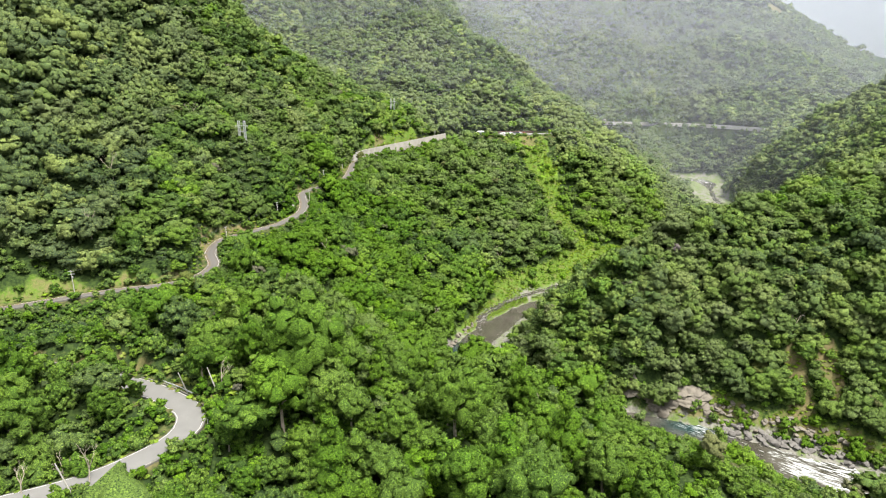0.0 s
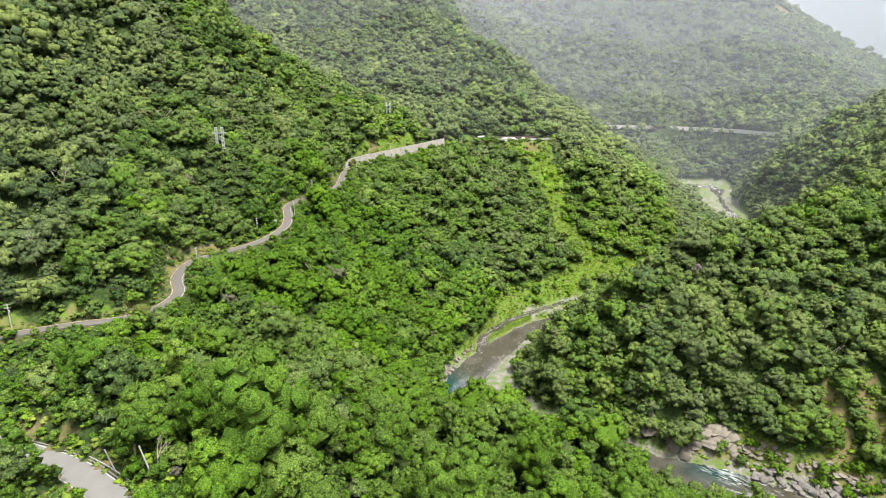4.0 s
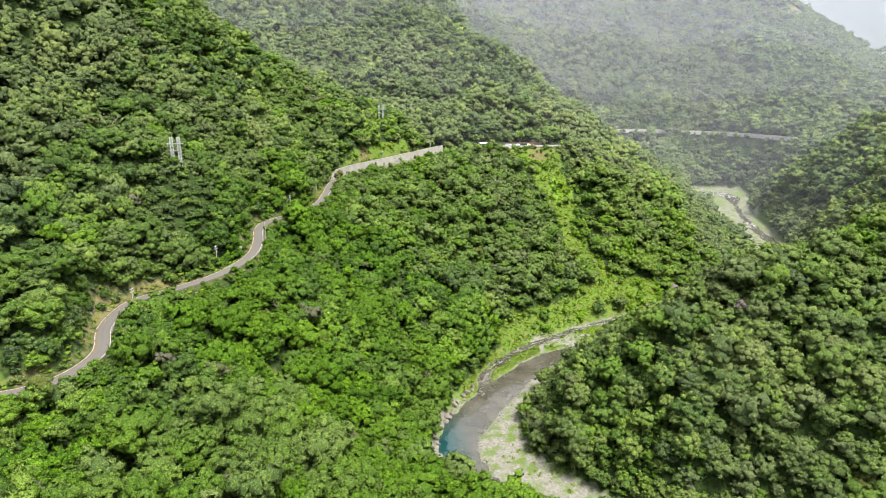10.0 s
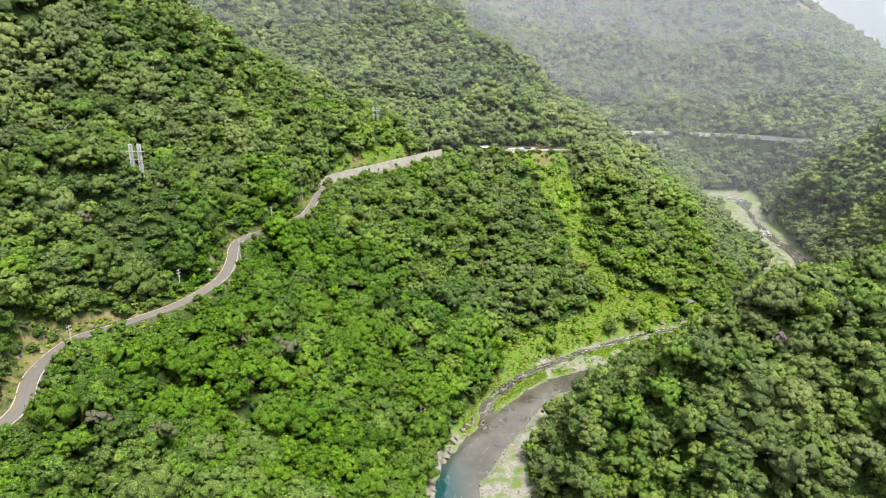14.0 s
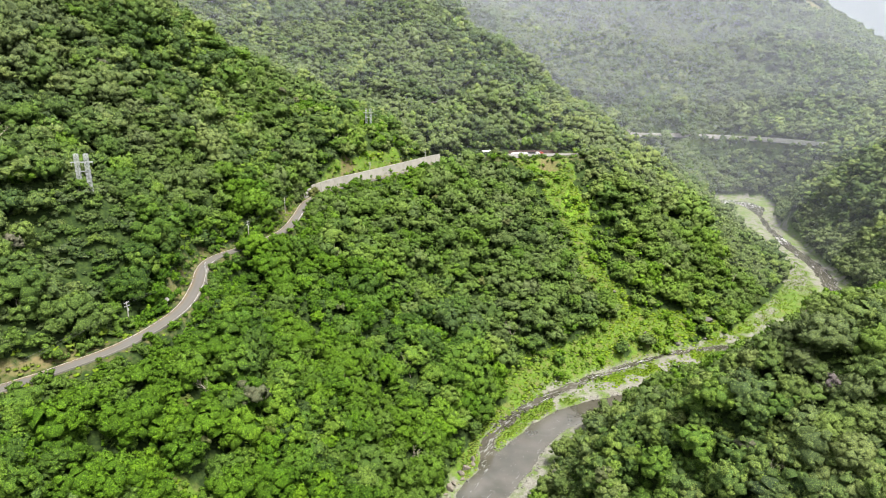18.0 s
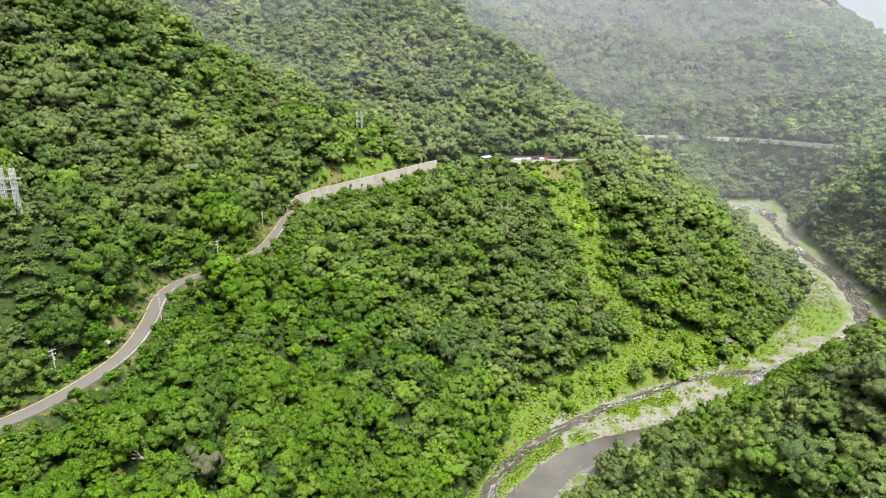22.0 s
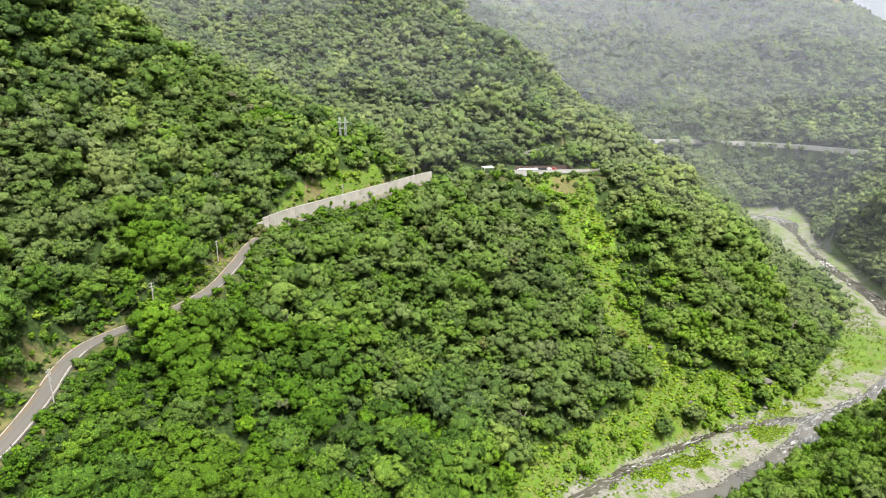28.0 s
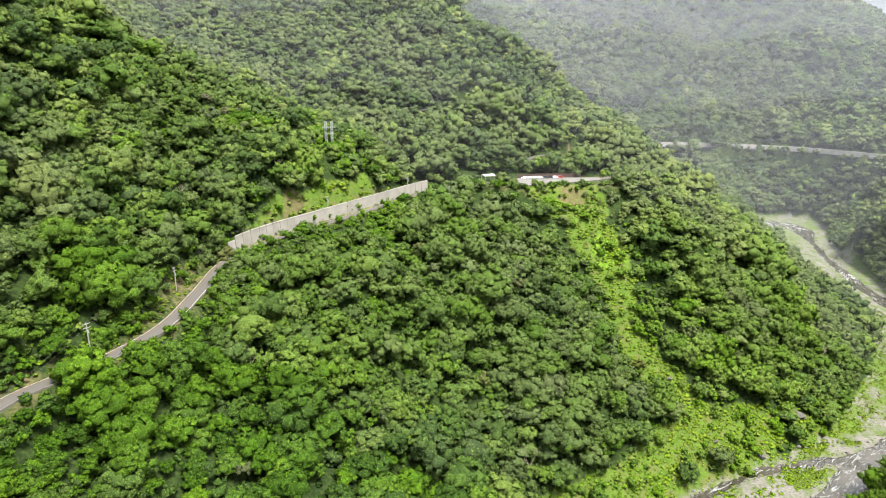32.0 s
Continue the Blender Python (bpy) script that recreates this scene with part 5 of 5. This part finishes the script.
# the two large boulders at the foot of the slip, and smaller ones beside them
for x, y, size in ((179.5, 511, 3.6), (152, 490, 2.6), (131, 490, 1.3), (116, 510, 1.6), (172, 497, 1.2), (196, 503, 1.0), (140, 489, 0.9), (118, 478, 0.8)):
    boulder(x, y, size, GREY_ROCKS, r, "large grey-brown boulder lying at the slope's foot", "boulders below the slip")
for x, y, _ in smooth_line([(135, 248, 0), (145, 242, 0), (156, 237, 0), (169, 231, 0), (182, 222, 0)], 1.3):
    for _ in range(2):
        u = r.random()
        boulder(x + 3 - 6 * u + r.uniform(-1, 1), y + 5 - 6 * u + r.uniform(-1, 1), r.uniform(0.9, 2.7), GREY_ROCKS, r, "angular grey boulder on the river bank", "boulders by the rapids", 0.12)
for x, y, size in ((82, 278, 4.2), (88, 275, 4.6), (94, 272, 4.8), (100, 269, 4.6), (106, 267, 5.0), (112, 265, 5.6), (118, 264, 6.2), (125, 262, 6.4), (132, 259.5, 3.8), (139, 256, 2.6), (114, 265, 5.5), (119, 265, 7.0), (125, 263, 7.0), (107, 267, 5.0)):
    for _ in range(6):
        boulder(x + r.uniform(-3.5, 3.5), y + r.uniform(-2, 2.5), size * r.uniform(0.35, 0.68), PALE_ROCKS, r, "tan weathered rock outcrop above the river", "outcrops above the rapids", 0.12, True)
for x, y, _ in smooth_line([(132, 258, 0), (150, 250, 0), (166, 242, 0), (182, 234, 0)], 0.9):
    boulder(x + r.uniform(-3, 3), y + r.uniform(-3, 4), r.uniform(0.8, 2.2), PALE_ROCKS, r, "tan weathered rock on the eroded bank", "rocks on the eroded bank", 0.2)
for x, y, size in ((113, 247, 1.6), (118, 244, 1.3), (124, 243, 1.0), (158, 226, 1.2), (166, 219, 1.5), (172, 222, 1.1), (148, 233, 0.9)):
    boulder(x, y, size, PALE_ROCKS + GREY_ROCKS, r, "wet flat rock standing out of the white water", "rocks in the rapids", 0.0)
for x, y, _ in smooth_line([(0, 306, 0), (1, 322, 0), (3.5, 338, 0), (9, 352, 0), (17, 368, 0), (22, 378, 0)], 3.4):
    boulder(x + r.uniform(-2.5, 1.0), y, r.uniform(0.8, 2.4), PALE_ROCKS, r, "pale weathered rock ledge at the pool's edge", "ledges by the pool")
for x, y, _ in smooth_line(SIDE_CHANNEL, 4.0):
    if r.random() < 0.85:
        boulder(x + r.uniform(-4, 4), y + r.uniform(-3, 3), r.uniform(0.25, 0.75), GREY_ROCKS + PALE_ROCKS, r, "small rounded river stone in the shallow channel", "stones in the side channel")
for x, y, _ in smooth_line(RIVER[24:28], 6):
    boulder(x + r.uniform(-9, 9), y + r.uniform(-5, 5), r.uniform(0.6, 1.6), PALE_ROCKS, r, "pale river stone on the upstream gravel", "stones upstream")


for k in range(14):
    boulder(-109 + r.uniform(-3, 3), 265 + r.uniform(-6, 6), r.uniform(0.3, 0.9), PALE_ROCKS, r, "pale broken stone fallen beside the road", "fallen stones at the bend")

stones_at = scatter(5, 380, 300, 560, 1.7, 61)
stones_at = np.vstack([stones_at, scatter(100, 200, 205, 275, 3.0, 62)])
z, c = survey(stones_at[:, 0], stones_at[:, 1])
dice = np.random.RandomState(63).rand(len(stones_at))
brook = (nearest(side_line, stones_at[:, 0], stones_at[:, 1])[0] < 4) & (dice < 0.8)
shore = c["floor"] & (np.abs(c["river"] - c["channel"]) < 3.5) & (dice < 0.5)
chosen = np.c_[stones_at, z][brook | shore]
vs, fs = [], []
r = np.random.RandomState(64)
for k, q in enumerate(chosen):
    v = OCTA[0] @ np.array(Euler(r.uniform(0, 6.28, 3)).to_matrix()) * r.uniform(0.6, 1.2, (6, 1))
    vs.append(v * (1, 1, 0.6) * r.uniform(0.25, 0.75) + q + (0, 0, 0.1))
    fs.append(OCTA[1] + 6 * k)
tagged(link_mesh("river_stones", np.concatenate(vs), np.concatenate(fs), [ROCK]), "grey loose stones along the shallow river edges", "stones", kind="stuff")


# ---- haze sheets before the far mountain ----
def haze_sheet_of(thin):
    """A bluish-white sheet that imitates haze and lets most of the light through."""
    m, n, l, b = material("thin_haze_sheet", 1.0, 0.0, 0.0)
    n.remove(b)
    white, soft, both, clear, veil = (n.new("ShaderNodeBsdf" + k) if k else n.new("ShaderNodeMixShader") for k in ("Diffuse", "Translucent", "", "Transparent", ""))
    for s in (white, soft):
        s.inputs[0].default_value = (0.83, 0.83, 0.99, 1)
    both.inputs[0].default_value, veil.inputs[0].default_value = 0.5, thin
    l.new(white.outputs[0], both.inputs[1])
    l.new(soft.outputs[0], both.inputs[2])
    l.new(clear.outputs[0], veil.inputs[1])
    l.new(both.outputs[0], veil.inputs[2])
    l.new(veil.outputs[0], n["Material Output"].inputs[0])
    return m


# curved sheets added one behind another, so the imitated haze thickens with distance
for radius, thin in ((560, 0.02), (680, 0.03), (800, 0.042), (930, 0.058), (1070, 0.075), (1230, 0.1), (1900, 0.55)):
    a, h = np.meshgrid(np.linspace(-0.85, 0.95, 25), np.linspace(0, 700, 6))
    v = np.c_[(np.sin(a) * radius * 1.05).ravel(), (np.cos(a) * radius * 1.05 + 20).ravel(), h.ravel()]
    mist = link_mesh("haze_veil", v, grid_faces(6, 25), [haze_sheet_of(thin)], smooth=True)
    tagged(mist, "thin bluish-white sheet added to imitate valley haze", "mist", group="mist banks", kind="structure")
